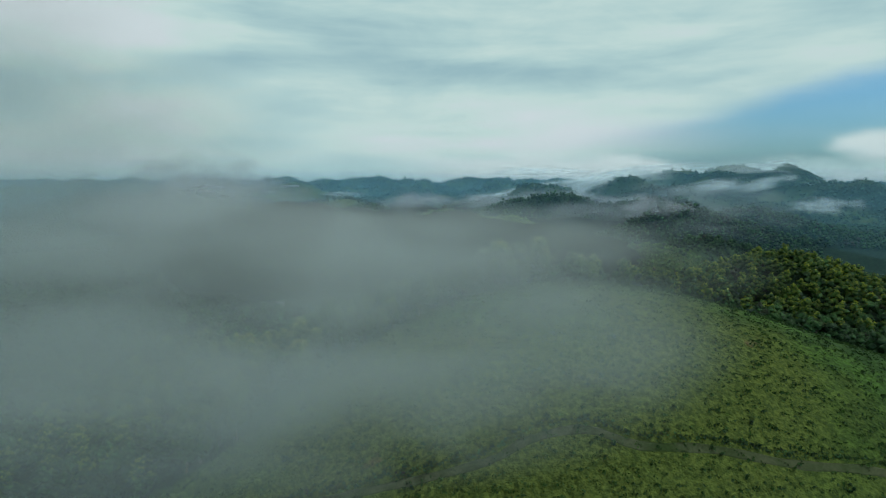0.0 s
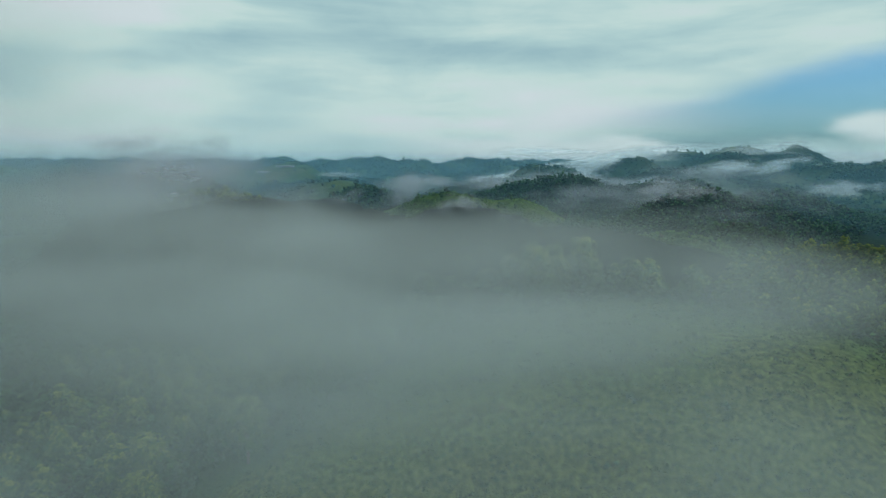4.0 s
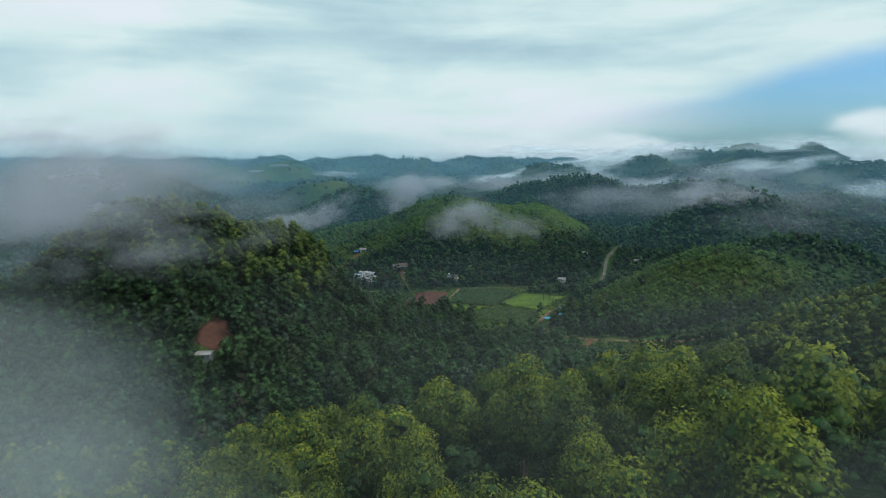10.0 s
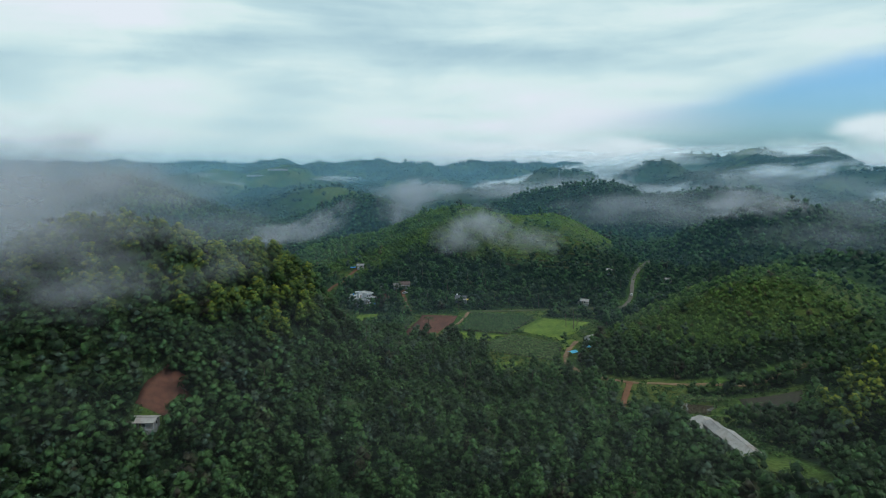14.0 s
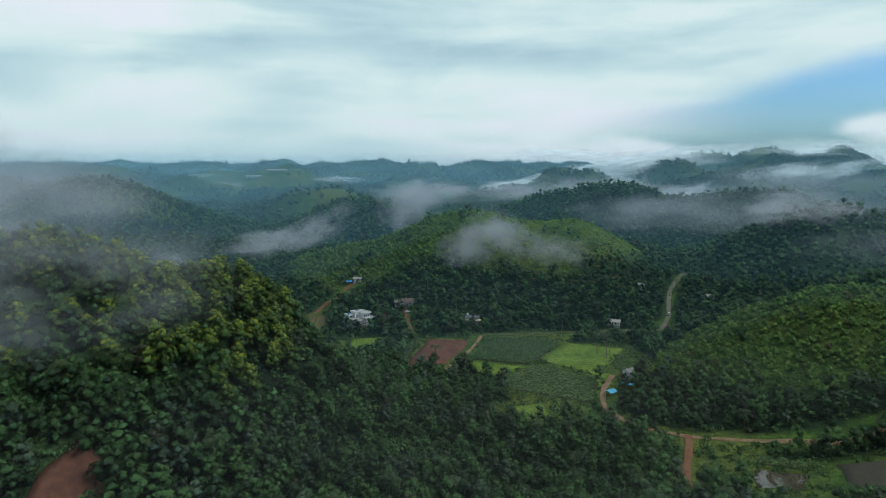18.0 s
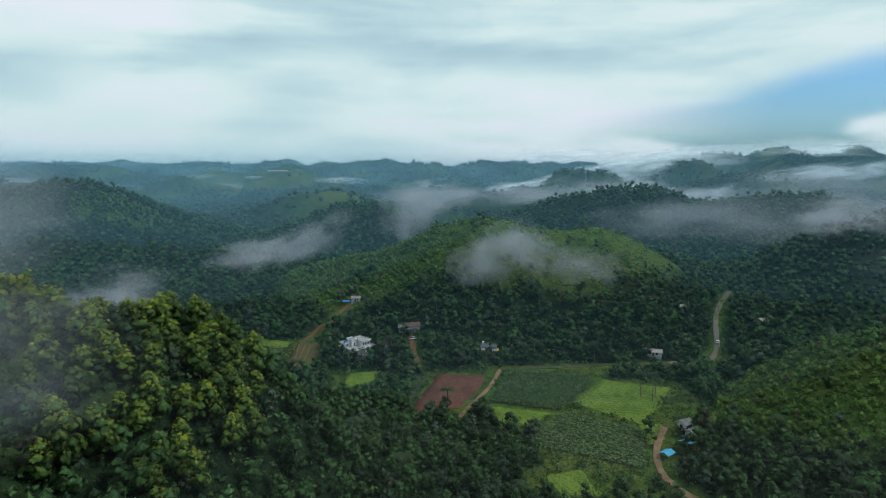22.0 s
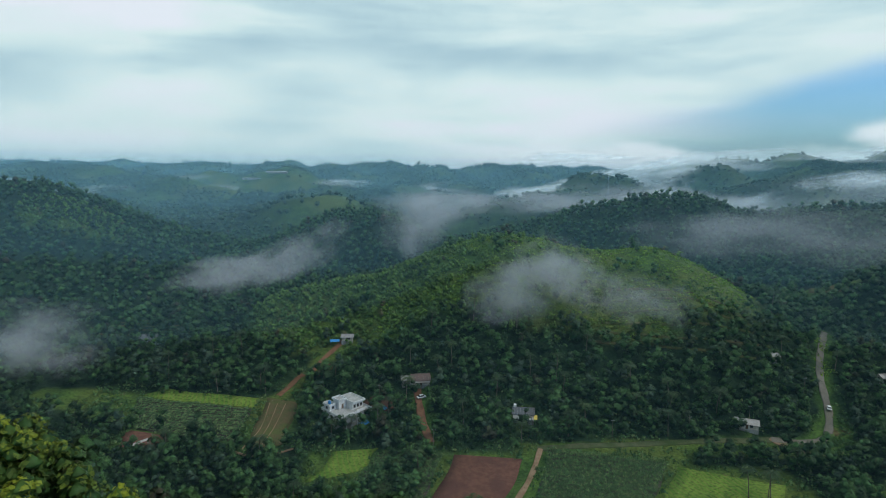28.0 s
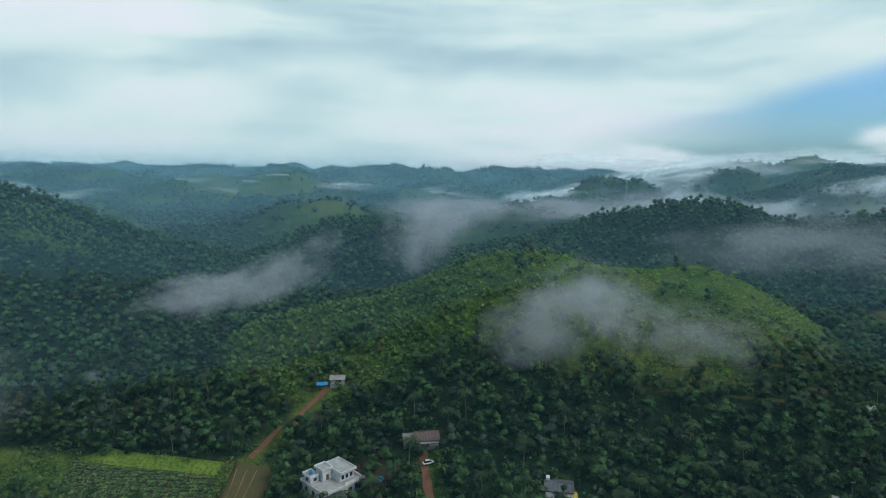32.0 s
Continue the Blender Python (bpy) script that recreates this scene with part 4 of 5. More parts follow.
road("road", [(-5, 621), (12, 624), (29, 626), (60, 630), (91, 633)], 3.0, M_GRASSTRACK, "grassy gravel track along the fields")
road("road", [(91, 633), (104, 631), (113, 634), (123, 649), (133, 675), (151, 704), (160, 718)], 3.0, M_TRACK, "narrow grey country road climbing between the trees", 0.36)
road("road", [(91, 634), (98, 625), (108, 618)], 3.0, M_DIRT, "short dirt turning beside the road")
road("path", [(-4, 621), (-10, 602), (-18, 584), (-26, 566)], 2.0, M_DIRT, "pale footpath beside the ploughed field", 0.34)
road("path", [(62, 556), (53, 538), (49, 521), (51, 510), (57, 500), (74, 487), (92, 481), (110, 480), (130, 477), (150, 481), (172, 489)], 2.8, M_DIRT, "orange dirt lane along the foot of the wooded knoll")
road("path", [(75, 487), (70, 474), (63, 458), (60, 448)], 3.0, M_REDDIRT, "red dirt lane running to the sheds", 0.36)
road("path", [(-97, 694), (-101, 688), (-105, 682), (-108, 675), (-113, 671), (-116, 663), (-119, 656)], 2.4, M_REDDIRT, "red dirt road climbing to a small blue hut")
for k in range(3):
    road("wheel_track", [(-120 + 3.2 * k, 613 + 2.5 * k), (-118.6 + 2.6 * k, 630), (-121 + 3.6 * k, 650)], 0.32, M_DIRT, "pale wheel mark pressed into the tilled field", 0.42)
road("path", [(-122, 611), (-112, 609), (-101, 617)], 1.0, M_DIRT, "trodden path along the foot of the tilled field", 0.36)
road("path", [(-56, 661), (-54, 649), (-51, 636), (-47, 624)], 3.2, M_REDDIRT, "red dirt drive up to the brown house")
road("path", [(-62, 116), (-36, 114), (-13, 113), (7, 114), (17, 117), (30, 118), (41, 115), (56, 115), (74, 114), (96, 115), (125, 113)], 1.6, M_GRASSTRACK, "overgrown dark track across the grass slope", 0.1)


def tuft(seed, n, tall, wide, size):
    """A low plant of a few upright blades."""
    r = np.random.RandomState(seed)
    at = np.stack([r.normal(0, wide, n), r.normal(0, wide, n), r.uniform(0.2, 1.0, n) * tall], 1)
    out = at * (1, 1, 0.3) + r.normal(0, 0.2, (n, 3))
    v, q = leaf_quads(r, at, out / (np.linalg.norm(out, axis=1)[:, None] + 1e-6), size)
    return v, q, np.zeros((0, 3), int), np.repeat((r.uniform(0, 1, n) < 0.2) * r.uniform(0.3, 1, n), 4)


def blade_plant(seed, n, length, up, width, stem=0.0):
    """A plant of long arching leaves round a stem, as maize, banana and palm crowns have."""
    r = np.random.RandomState(seed)
    vs, qs, k = [], [], 0
    for j in range(n):
        a = 6.283 * j / n + r.uniform(-0.3, 0.3)
        ln, rise = length * r.uniform(0.75, 1.1), up * r.uniform(0.3, 1.0)
        d, s = np.array([math.cos(a), math.sin(a), 0]), np.array([-math.sin(a), math.cos(a), 0])
        pts = [np.array([0, 0, stem]), d * ln * 0.4 + (0, 0, stem + rise), d * ln * 0.78 + (0, 0, stem + rise * 0.75), d * ln + (0, 0, stem + rise * 0.1 - 0.12 * ln)]
        for p, w in zip(pts, (0.25, 1.0, 0.75, 0.1)):
            vs += [p + s * width * w * 0.5 + (0, 0, -0.12 * width * w), p - s * width * w * 0.5 + (0, 0, -0.12 * width * w)]
        for m in range(3):
            b = k + 2 * m
            qs.append((b, b + 1, b + 3, b + 2))
        k += 8
    return np.array(vs), np.array(qs), np.zeros((0, 3), int), np.repeat((r.uniform(0, 1, n) < 0.25) * 0.8, 8)


def in_quad(x, y, c):
    inside = np.ones_like(x, bool)
    for k in range(4):
        (ax_, ay_), (bx, by) = c[k], c[(k + 1) % 4]
        inside &= (bx - ax_) * (y - ay_) - (by - ay_) * (x - ax_) > 0
    return inside


def rows_in(rs, corners, gap, row, tilt=0.0):
    """Planting rows inside a field."""
    cx, cy = np.mean([c[0] for c in corners]), np.mean([c[1] for c in corners])
    u, v = np.meshgrid(np.arange(-45, 45, gap), np.arange(-45, 45, row))
    u, v = u.ravel() + rs.normal(0, gap * 0.18, u.size), v.ravel() + rs.normal(0, row * 0.10, u.size)
    x, y = cx + u * math.cos(tilt) - v * math.sin(tilt), cy + u * math.sin(tilt) + v * math.cos(tilt)
    k = in_quad(x, y, corners)
    return x[k], y[k]


maize = [blade_plant(500 + k, 7, 1.1, 0.9, 0.22, 0.9) for k in range(3)]
cassava = [blade_plant(510 + k, 9, 0.9, 0.5, 0.35, 0.8) for k in range(3)]
veg = [blade_plant(520 + k, 6, 0.5, 0.3, 0.25, 0.1) for k in range(3)]
for nm, plants, corners, gap, row, tilt, label in (
        ("maize_plants", maize, FIELDS[1][1], 0.85, 1.4, 0.2, "tall maize plants with drying tops in rows"),
        ("cassava_plants", cassava, FIELDS[5][1], 1.15, 1.5, 0.6, "dark green cassava plants in rows"),
        ("crop_plants", cassava, FIELDS[9][1], 1.2, 1.6, 0.1, "dark green leafy crop plants in rows"),
        ("maize_plants", maize, FIELDS[11][1], 0.9, 1.4, 0.3, "tall dark maize plants in rows"),
        ("crop_plants", cassava, FIELDS[20][1], 1.1, 1.4, 0.0, "dark green leafy crop plants beside the flooded plot"),
        ("vegetable_plants", veg, FIELDS[12][1], 1.0, 1.6, 0.5, "low green vegetable plants in rows")):
    x, y = rows_in(rs, corners, gap, row, tilt)
    spread(nm, plants, placed(rs, x, y, 0.8, 1.3), [M_CROP], label, "crops", 12)
# hedges of tall crop and scrub between the fields
banana = [blade_plant(530 + k, 8, 2.3, 1.5, 0.65, 2.0) for k in range(4)]
for nm, x0, x1, y0, y1, gap, share in (("banana_plants", -60, 60, 395, 560, 3.4, 0.42), ("banana_plants", 30, 82, 600, 632, 2.8, 0.4), ("banana_plants", -90, -20, 560, 660, 4.0, 0.3), ("banana_plants", -60, 60, 640, 720, 5.0, 0.3)):
    x, y = scatter(rs, x0, x1, y0, y1, gap)
    d, _ = cover(x, y)
    k = (d > 0.5) & (rs.uniform(0, 1, len(x)) < share) & (wave(x, y, 45, 31) > -0.2)
    spread(nm, banana, placed(rs, x[k], y[k], 0.8, 1.5), [M_BANANA], "clumps of light green banana plants among the trees", "banana plants", 13)
# low green scrub on the open valley floor
scrub = [tuft(540 + k, 16, 1.3, 0.8, 0.75) for k in range(4)]
x, y = scatter(rs, -200, 200, 380, 720, 3.2)
d, _ = cover(x, y)
solid = np.zeros_like(x, bool)
for nm, corners, mat, label in FIELDS:
    solid |= in_quad(x, y, corners)
k = ~solid & (rs.uniform(0, 1, len(x)) < np.where(d > 0.5, 0.45, 0.85))
k &= (lane_gap(x, y) > 3.2) & (np.hypot(x + 84, y - 642) > 13)
spread("undergrowth", scrub, placed(rs, x[k], y[k], 0.7, 1.5), [M_CROP], "low green undergrowth between fields and trees", "undergrowth", 14)
# tussocks on the two grass hills
tussock = [tuft(550 + k, 7, 0.55, 0.45, 0.5) for k in range(5)]
x, y = scatter(rs, -110, 170, 92, 232, 1.45)
d, _ = cover(x, y)
k = (d < 0.1) & (wave(x, y, 9, 41) > -0.5)
spread("hill_grass", tussock, placed(rs, x[k], y[k], 0.6, 1.3), [M_HILLGRASS], "rough tussocks of grass on the hillside", "grass", 15)
x, y = scatter(rs, -80, 150, 670, 820, 1.8)
d, _ = cover(x, y)
k = (d < 0.1) & (wave(x, y, 14, 42) > -0.35)
spread("hilltop_grass", tussock, placed(rs, x[k], y[k], 0.8, 2.0), [M_GRASS], "rough yellow-green grass and low scrub on the hilltop", "grass", 16)
bush = [crown(560 + k, 3, 40, 0.55, 1.7, 0.95, 0.1, 0.3) for k in range(3)]
x, y = scatter(rs, -90, 150, 98, 215, 11.0)
d, _ = cover(x, y)
k = (d < 0.1) & (rs.uniform(0, 1, len(x)) < 0.28)
bx_, by_ = x[k], y[k]
for j, (x, y) in enumerate(zip(bx_, by_)):
    if j < 3:
        bush_me = [raw_mesh("bush", *(lambda c: (c[0], [c[1], c[2]], [M_DARK], {"tint": np.full(len(c[0]), 0.4), "young": c[3], "puff": c[4]}))(b)) for b in bush] if j == 0 else bush_me
    o = new("bush", bush_me[j % 3])
    s = rs.uniform(0.6, 1.2)
    o.matrix_basis = pose(float(x), float(y), float(ground(x, y)) - 0.1, 0, 0, rs.uniform(0, 360)) @ Matrix.Diagonal((s, s, s, 1))
    tagged(o, "small dark green bush on the grass slope", "bush", "bushes on the grass hill")
# hedge along the cut above the overgrown track
line = curve_points([(-62, 118), (-36, 116), (-13, 115), (7, 116), (17, 119), (30, 120), (41, 117), (56, 117), (74, 116), (96, 117), (125, 115)], 0.7)
hx, hy = np.array([p[0] for p in line]) + rs.normal(0, 0.5, len(line)), np.array([p[1] for p in line]) + rs.normal(0, 0.4, len(line))
spread("hedge", [tuft(570 + k, 14, 0.9, 0.6, 0.6) for k in range(3)], placed(rs, hx, hy, 0.6, 1.2), [M_DARK], "dark scrub growing along the track", "hedge", 17)


# ---- coconut palms ----
def palm_meshes(seed, tall):
    r = np.random.RandomState(seed)
    lean = r.uniform(-0.8, 0.8, 2)
    v, q = tube([(0, 0, -0.5), (lean[0] * 0.3, lean[1] * 0.3, tall * 0.5), (lean[0], lean[1], tall)], [0.24, 0.17, 0.13])
    tr = raw_mesh("trunk", v, [q], [M_BARK], smooth=True)
    vs, qs, n = [], [], 0
    for j in range(16):
        a, ln, rise = 6.283 * j / 16 + r.uniform(-0.2, 0.2), 3.9 * r.uniform(0.8, 1.1), r.uniform(-0.4, 1.7)
        d, s = np.array([math.cos(a), math.sin(a), 0]), np.array([-math.sin(a), math.cos(a), 0])
        top = np.array([lean[0], lean[1], tall])
        # each frond: a mid-rib with leaflets hanging from both sides
        for m in range(9):
            u = (m + 0.7) / 9.3
            p = top + d * ln * u * (1 - 0.15 * u) + (0, 0, rise * math.sin(2.4 * u) - 2.3 * u * u * ln / 4)
            w = 0.95 * math.sin(math.pi * min(0.95, 0.18 + 0.8 * u))
            for side in (1, -1):
                tip = p + s * side * w + d * 0.45 - (0, 0, 0.42 * w)
                vs += [p - d * 0.14, p + d * 0.14, tip + d * 0.04, tip - d * 0.06]
                qs.append((n, n + 1, n + 2, n + 3))
                n += 4
    cr = raw_mesh("fronds", np.array(vs), [np.array(qs)], [M_PALM], {"tint": np.zeros(n), "young": np.repeat((r.uniform(0, 1, n // 4) < 0.12) * 0.8, 4)})
    return tr, cr


palms = [palm_meshes(700 + k, 8.5 + 0.9 * k) for k in range(5)]
spots = [(-88, 626), (-70, 634), (-60, 652), (-46, 664), (-40, 668), (-20, 650), (4, 646), (10, 655), (-98, 648), (-174, 664), (-130, 664), (-95, 668), (-122, 690),
         (62, 590), (66, 584), (70, 593), (90, 612), (40, 645), (55, 650), (-30, 690), (76, 648), (-15, 560), (12, 480), (-10, 470), (22, 452), (-40, 470), (38, 430), (60, 420)]
x, y = scatter(rs, -170, 150, 390, 720, 19.0)
d, acs = cover(x, y)
k = (d > 0.5) & (acs < 0.2) & (rs.uniform(0, 1, len(x)) < 0.42)
spots += list(zip(x[k], y[k]))
for j, (x, y) in enumerate(spots):
    tree = new("coconut_palm")
    s = rs.uniform(0.8, 1.15)
    tree.matrix_basis = pose(float(x), float(y), float(ground(x, y)), 0, 0, rs.uniform(0, 360)) @ Matrix.Diagonal((s, s, s, 1))
    tagged(tree, "slender coconut palm with drooping green fronds", "palm tree", "coconut palms in the valley")
    for nm, me in zip(("trunk", "crown"), palms[j % 5]):
        o = new(nm, me)
        o.parent = tree
# the lone round tree on the grass hilltop and one on its far shoulder
for x, y, s in ((67.4, 753, 0.62), (-24, 748, 0.4), (20, 730, 0.35)):
    v, q, t, yv, soft = crown(800 + int(s * 100), 7, 260, 0.8, 8.5, 4.2, 0.6, 0.2)
    tree = new("tree")
    tree.matrix_basis = pose(x, y, float(ground(x, y)), 0, 0, 40) @ Matrix.Diagonal((s, s, s, 1))
    tagged(tree, "lone rounded dark green tree on the grass hilltop", "tree")
    for nm, me in (("trunk", trunk_mesh(820, 6.0)), ("crown", raw_mesh("crown", v, [q, t], [M_DARK], {"tint": np.full(len(v), 0.2), "young": yv, "puff": soft}))):
        o = new(nm, me)
        o.parent = tree


# ---- houses, sheds and small things ----
M_WHITE = surface("white_paint", (0.64, 0.65, 0.66), (0.54, 0.55, 0.56), 0.6, 0.7, (0.40, 0.40, 0.38), 5.0)
M_CREAM = surface("cream_plaster", (0.60, 0.55, 0.47), (0.50, 0.45, 0.38), 0.6, 0.8, (0.36, 0.31, 0.26), 5.0)
M_CONCRETE = surface("grey_concrete", (0.36, 0.36, 0.35), (0.28, 0.28, 0.28), 0.5, 0.85, (0.18, 0.18, 0.17), 5.0, 0.01)
M_DARKROOF = surface("dark_roof_tiles", (0.075, 0.085, 0.10), (0.10, 0.10, 0.11), 1.2, 0.7, (0.06, 0.06, 0.06), 6.0, 0.02)
M_BROWNROOF = surface("brown_roof_tiles", (0.13, 0.085, 0.075), (0.10, 0.07, 0.065), 1.2, 0.75, (0.08, 0.06, 0.06), 6.0, 0.02)
M_SHEET = surface("pale_roof_sheets", (0.33, 0.32, 0.31), (0.28, 0.26, 0.25), 0.5, 0.55, (0.24, 0.20, 0.18), 3.0)
M_GREYSHEET = surface("grey_roof_sheets", (0.26, 0.25, 0.25), (0.21, 0.20, 0.20), 0.5, 0.6, (0.16, 0.14, 0.12), 3.0)
M_BLUE = surface("blue_tarpaulin", (0.02, 0.16, 0.42), (0.025, 0.20, 0.48), 1.0, 0.45, None, 6.0)
M_CYAN = surface("light_blue_tarpaulin", (0.05, 0.30, 0.50), (0.06, 0.34, 0.54), 1.0, 0.45, None, 6.0)
M_GLASS = surface("window_glass", (0.03, 0.035, 0.04), (0.02, 0.025, 0.03), 1.0, 0.12, spec=0.6)
M_WOOD = surface("dark_wood", (0.16, 0.10, 0.06), (0.11, 0.07, 0.045), 2.0, 0.7)
M_STEEL = surface("galvanised_steel", (0.35, 0.36, 0.37), (0.28, 0.29, 0.30), 2.0, 0.5, metal=0.6)
M_RUBBER = surface("black_rubber", (0.02, 0.02, 0.02), (0.025, 0.025, 0.025), 2.0, 0.8)
M_CARWHITE = surface("white_car_paint", (0.75, 0.75, 0.75), (0.72, 0.72, 0.72), 1.0, 0.3, spec=0.5)
M_YELLOW = surface("yellow_sheet", (0.55, 0.42, 0.08), (0.48, 0.36, 0.07), 1.0, 0.6)


def box(bm, x0, x1, y0, y1, z0, z1, bevel=0.0):
    got = bmesh.ops.create_cube(bm, size=1.0, matrix=Matrix.Translation(((x0 + x1) / 2, (y0 + y1) / 2, (z0 + z1) / 2)) @ Matrix.Diagonal((x1 - x0, y1 - y0, z1 - z0, 1)))
    if bevel:
        edges = list({e for v in got["verts"] for e in v.link_edges})
        bmesh.ops.bevel(bm, geom=edges, offset=bevel, segments=1, affect="EDGES")
    return bm


def part(name, bm, mat, parent, label=""):
    me = bpy.data.meshes.new(name)
    bm.to_mesh(me)
    bm.free()
    me.materials.append(mat)
    o = new(name, me)
    o.parent = parent
    return tagged(o, label)


def block(name, x0, x1, y0, y1, z0, z1, mat, parent, label="", bevel=0.03):
    return part(name, box(bmesh.new(), x0, x1, y0, y1, z0, z1, bevel), mat, parent, label)


def thing(name, x, y, turn, label, category, group="", sink=0.0):
    o = new(name)
    o.empty_display_size = 0.5
    o.matrix_basis = pose(x, y, float(ground(x, y)) + 0.25 - sink, 0, 0, turn)
    return tagged(o, label, category, group)


def opening(parent, wall_axis, at, along, z, w, h, door=False, out=-1):
    """A window or door set on a wall: frame, pane, sill. wall_axis 'y': the wall lies at y = at."""
    def place(a0, a1, d0, d1, z0, z1):
        d0, d1 = sorted((at + out * d0, at + out * d1))
        return (a0, a1, d0, d1, z0, z1) if wall_axis == "y" else (d0, d1, a0, a1, z0, z1)
    bm = bmesh.new()
    for a0, a1, z0, z1 in ((along - w / 2 - 0.09, along - w / 2, z, z + h), (along + w / 2, along + w / 2 + 0.09, z, z + h), (along - w / 2 - 0.09, along + w / 2 + 0.09, z + h, z + h + 0.1)):
        box(bm, *place(a0, a1, -0.05, 0.07, z0, z1))
    frame_ob = part("door_frame" if door else "window_frame", bm, M_WHITE, parent)
    block("door_leaf" if door else "pane", *place(along - w / 2, along + w / 2, -0.05, 0.03, z, z + h), M_WOOD if door else M_GLASS, frame_ob, "", 0.0)
    if not door:
        block("sill", *place(along - w / 2 - 0.15, along + w / 2 + 0.15, -0.05, 0.16, z - 0.08, z), M_CONCRETE, frame_ob, "", 0.0)


def gable_roof(parent, lx, ly, z, rise, mat, over=0.6, sheets=0):
    """Two pitched slopes with thickness and a ridge cap; the ridge runs along x. sheets: joints between laid sheets."""
    n = max(1, sheets)
    xs = np.linspace(-lx / 2 - over, lx / 2 + over, n + 1)
    for side in (-1, 1):
        y0, zo = side * (ly / 2 + over), z - rise * over / (ly / 2)
        bm = bmesh.new()
        w = (xs[1] - xs[0]) - 0.03
        v = [bm.verts.new(p) for p in ((0, y0, zo), (w, y0, zo), (w, 0, z + rise), (0, 0, z + rise), (0, y0, zo - 0.1), (w, y0, zo - 0.1), (w, 0, z + rise - 0.1), (0, 0, z + rise - 0.1))]
        for f in ((0, 1, 2, 3), (7, 6, 5, 4), (0, 4, 5, 1), (1, 5, 6, 2), (2, 6, 7, 3), (3, 7, 4, 0)):
            bm.faces.new([v[i] for i in f])
        bmesh.ops.recalc_face_normals(bm, faces=bm.faces)
        me = bpy.data.meshes.new("roof_sheet")
        bm.to_mesh(me)
        bm.free()
        me.materials.append(mat)
        for k in range(n):
            o = new("roof_sheet", me)
            o.parent = parent
            o.location = (xs[k], 0, 0.03 * (k % 2))
    block("ridge_cap", -lx / 2 - over, lx / 2 + over, -0.16, 0.16, z + rise - 0.05, z + rise + 0.09, mat, parent)


def small_house(name, x, y, turn, lx, ly, h, rise, wall, roof, label, category="house", windows=2, sheets=8, porch=None, sink=0.0, group=""):
    o = thing(name, x, y, turn, label, category, group, sink)
    block("plinth", -lx / 2 - 0.15, lx / 2 + 0.15, -ly / 2 - 0.15, ly / 2 + 0.15, -1.6, 0.25, M_CONCRETE, o)
    bm = box(bmesh.new(), -lx / 2, lx / 2, -ly / 2, ly / 2, 0.25, h)
    for sx_ in (-1, 1):
        a = [bm.verts.new(p) for p in ((sx_ * lx / 2, -ly / 2, h), (sx_ * lx / 2, ly / 2, h), (sx_ * lx / 2, 0, h + rise - 0.12))]
        bm.faces.new(a)
    part("walls", bm, wall, o)
    gable_roof(o, lx, ly, h, rise, roof, 0.6, sheets)
    opening(o, "y", -ly / 2, 0.0 if windows else lx * 0.2, 0.25, 1.0, 2.05, True)
    for k in range(windows):
        opening(o, "y", -ly / 2, lx * ((k + 0.5) / windows - 0.5) * 0.82 + (0.9 if windows == 1 else 0), 1.05, 1.2, 1.2)
    opening(o, "x", -lx / 2, 0, 1.05, 1.1, 1.2)
    opening(o, "x", lx / 2, 0, 1.05, 1.1, 1.2, out=1)
    if porch:
        depth, pm = porch
        bm = box(bmesh.new(), -lx / 2, lx / 2, -ly / 2 - depth, -ly / 2, h - 0.72, h - 0.6)
        for v in bm.verts:
            v.co.z -= 0.18 * (-(v.co.y + ly / 2))
        part("porch_roof", bm, pm, o)
        for px in (-lx / 2 + 0.3, 0, lx / 2 - 0.3):
            block("post", px - 0.07, px + 0.07, -ly / 2 - depth + 0.1, -ly / 2 - depth + 0.24, -1.2, h - 0.75 - 0.18 * depth, M_WOOD, o)
    return o


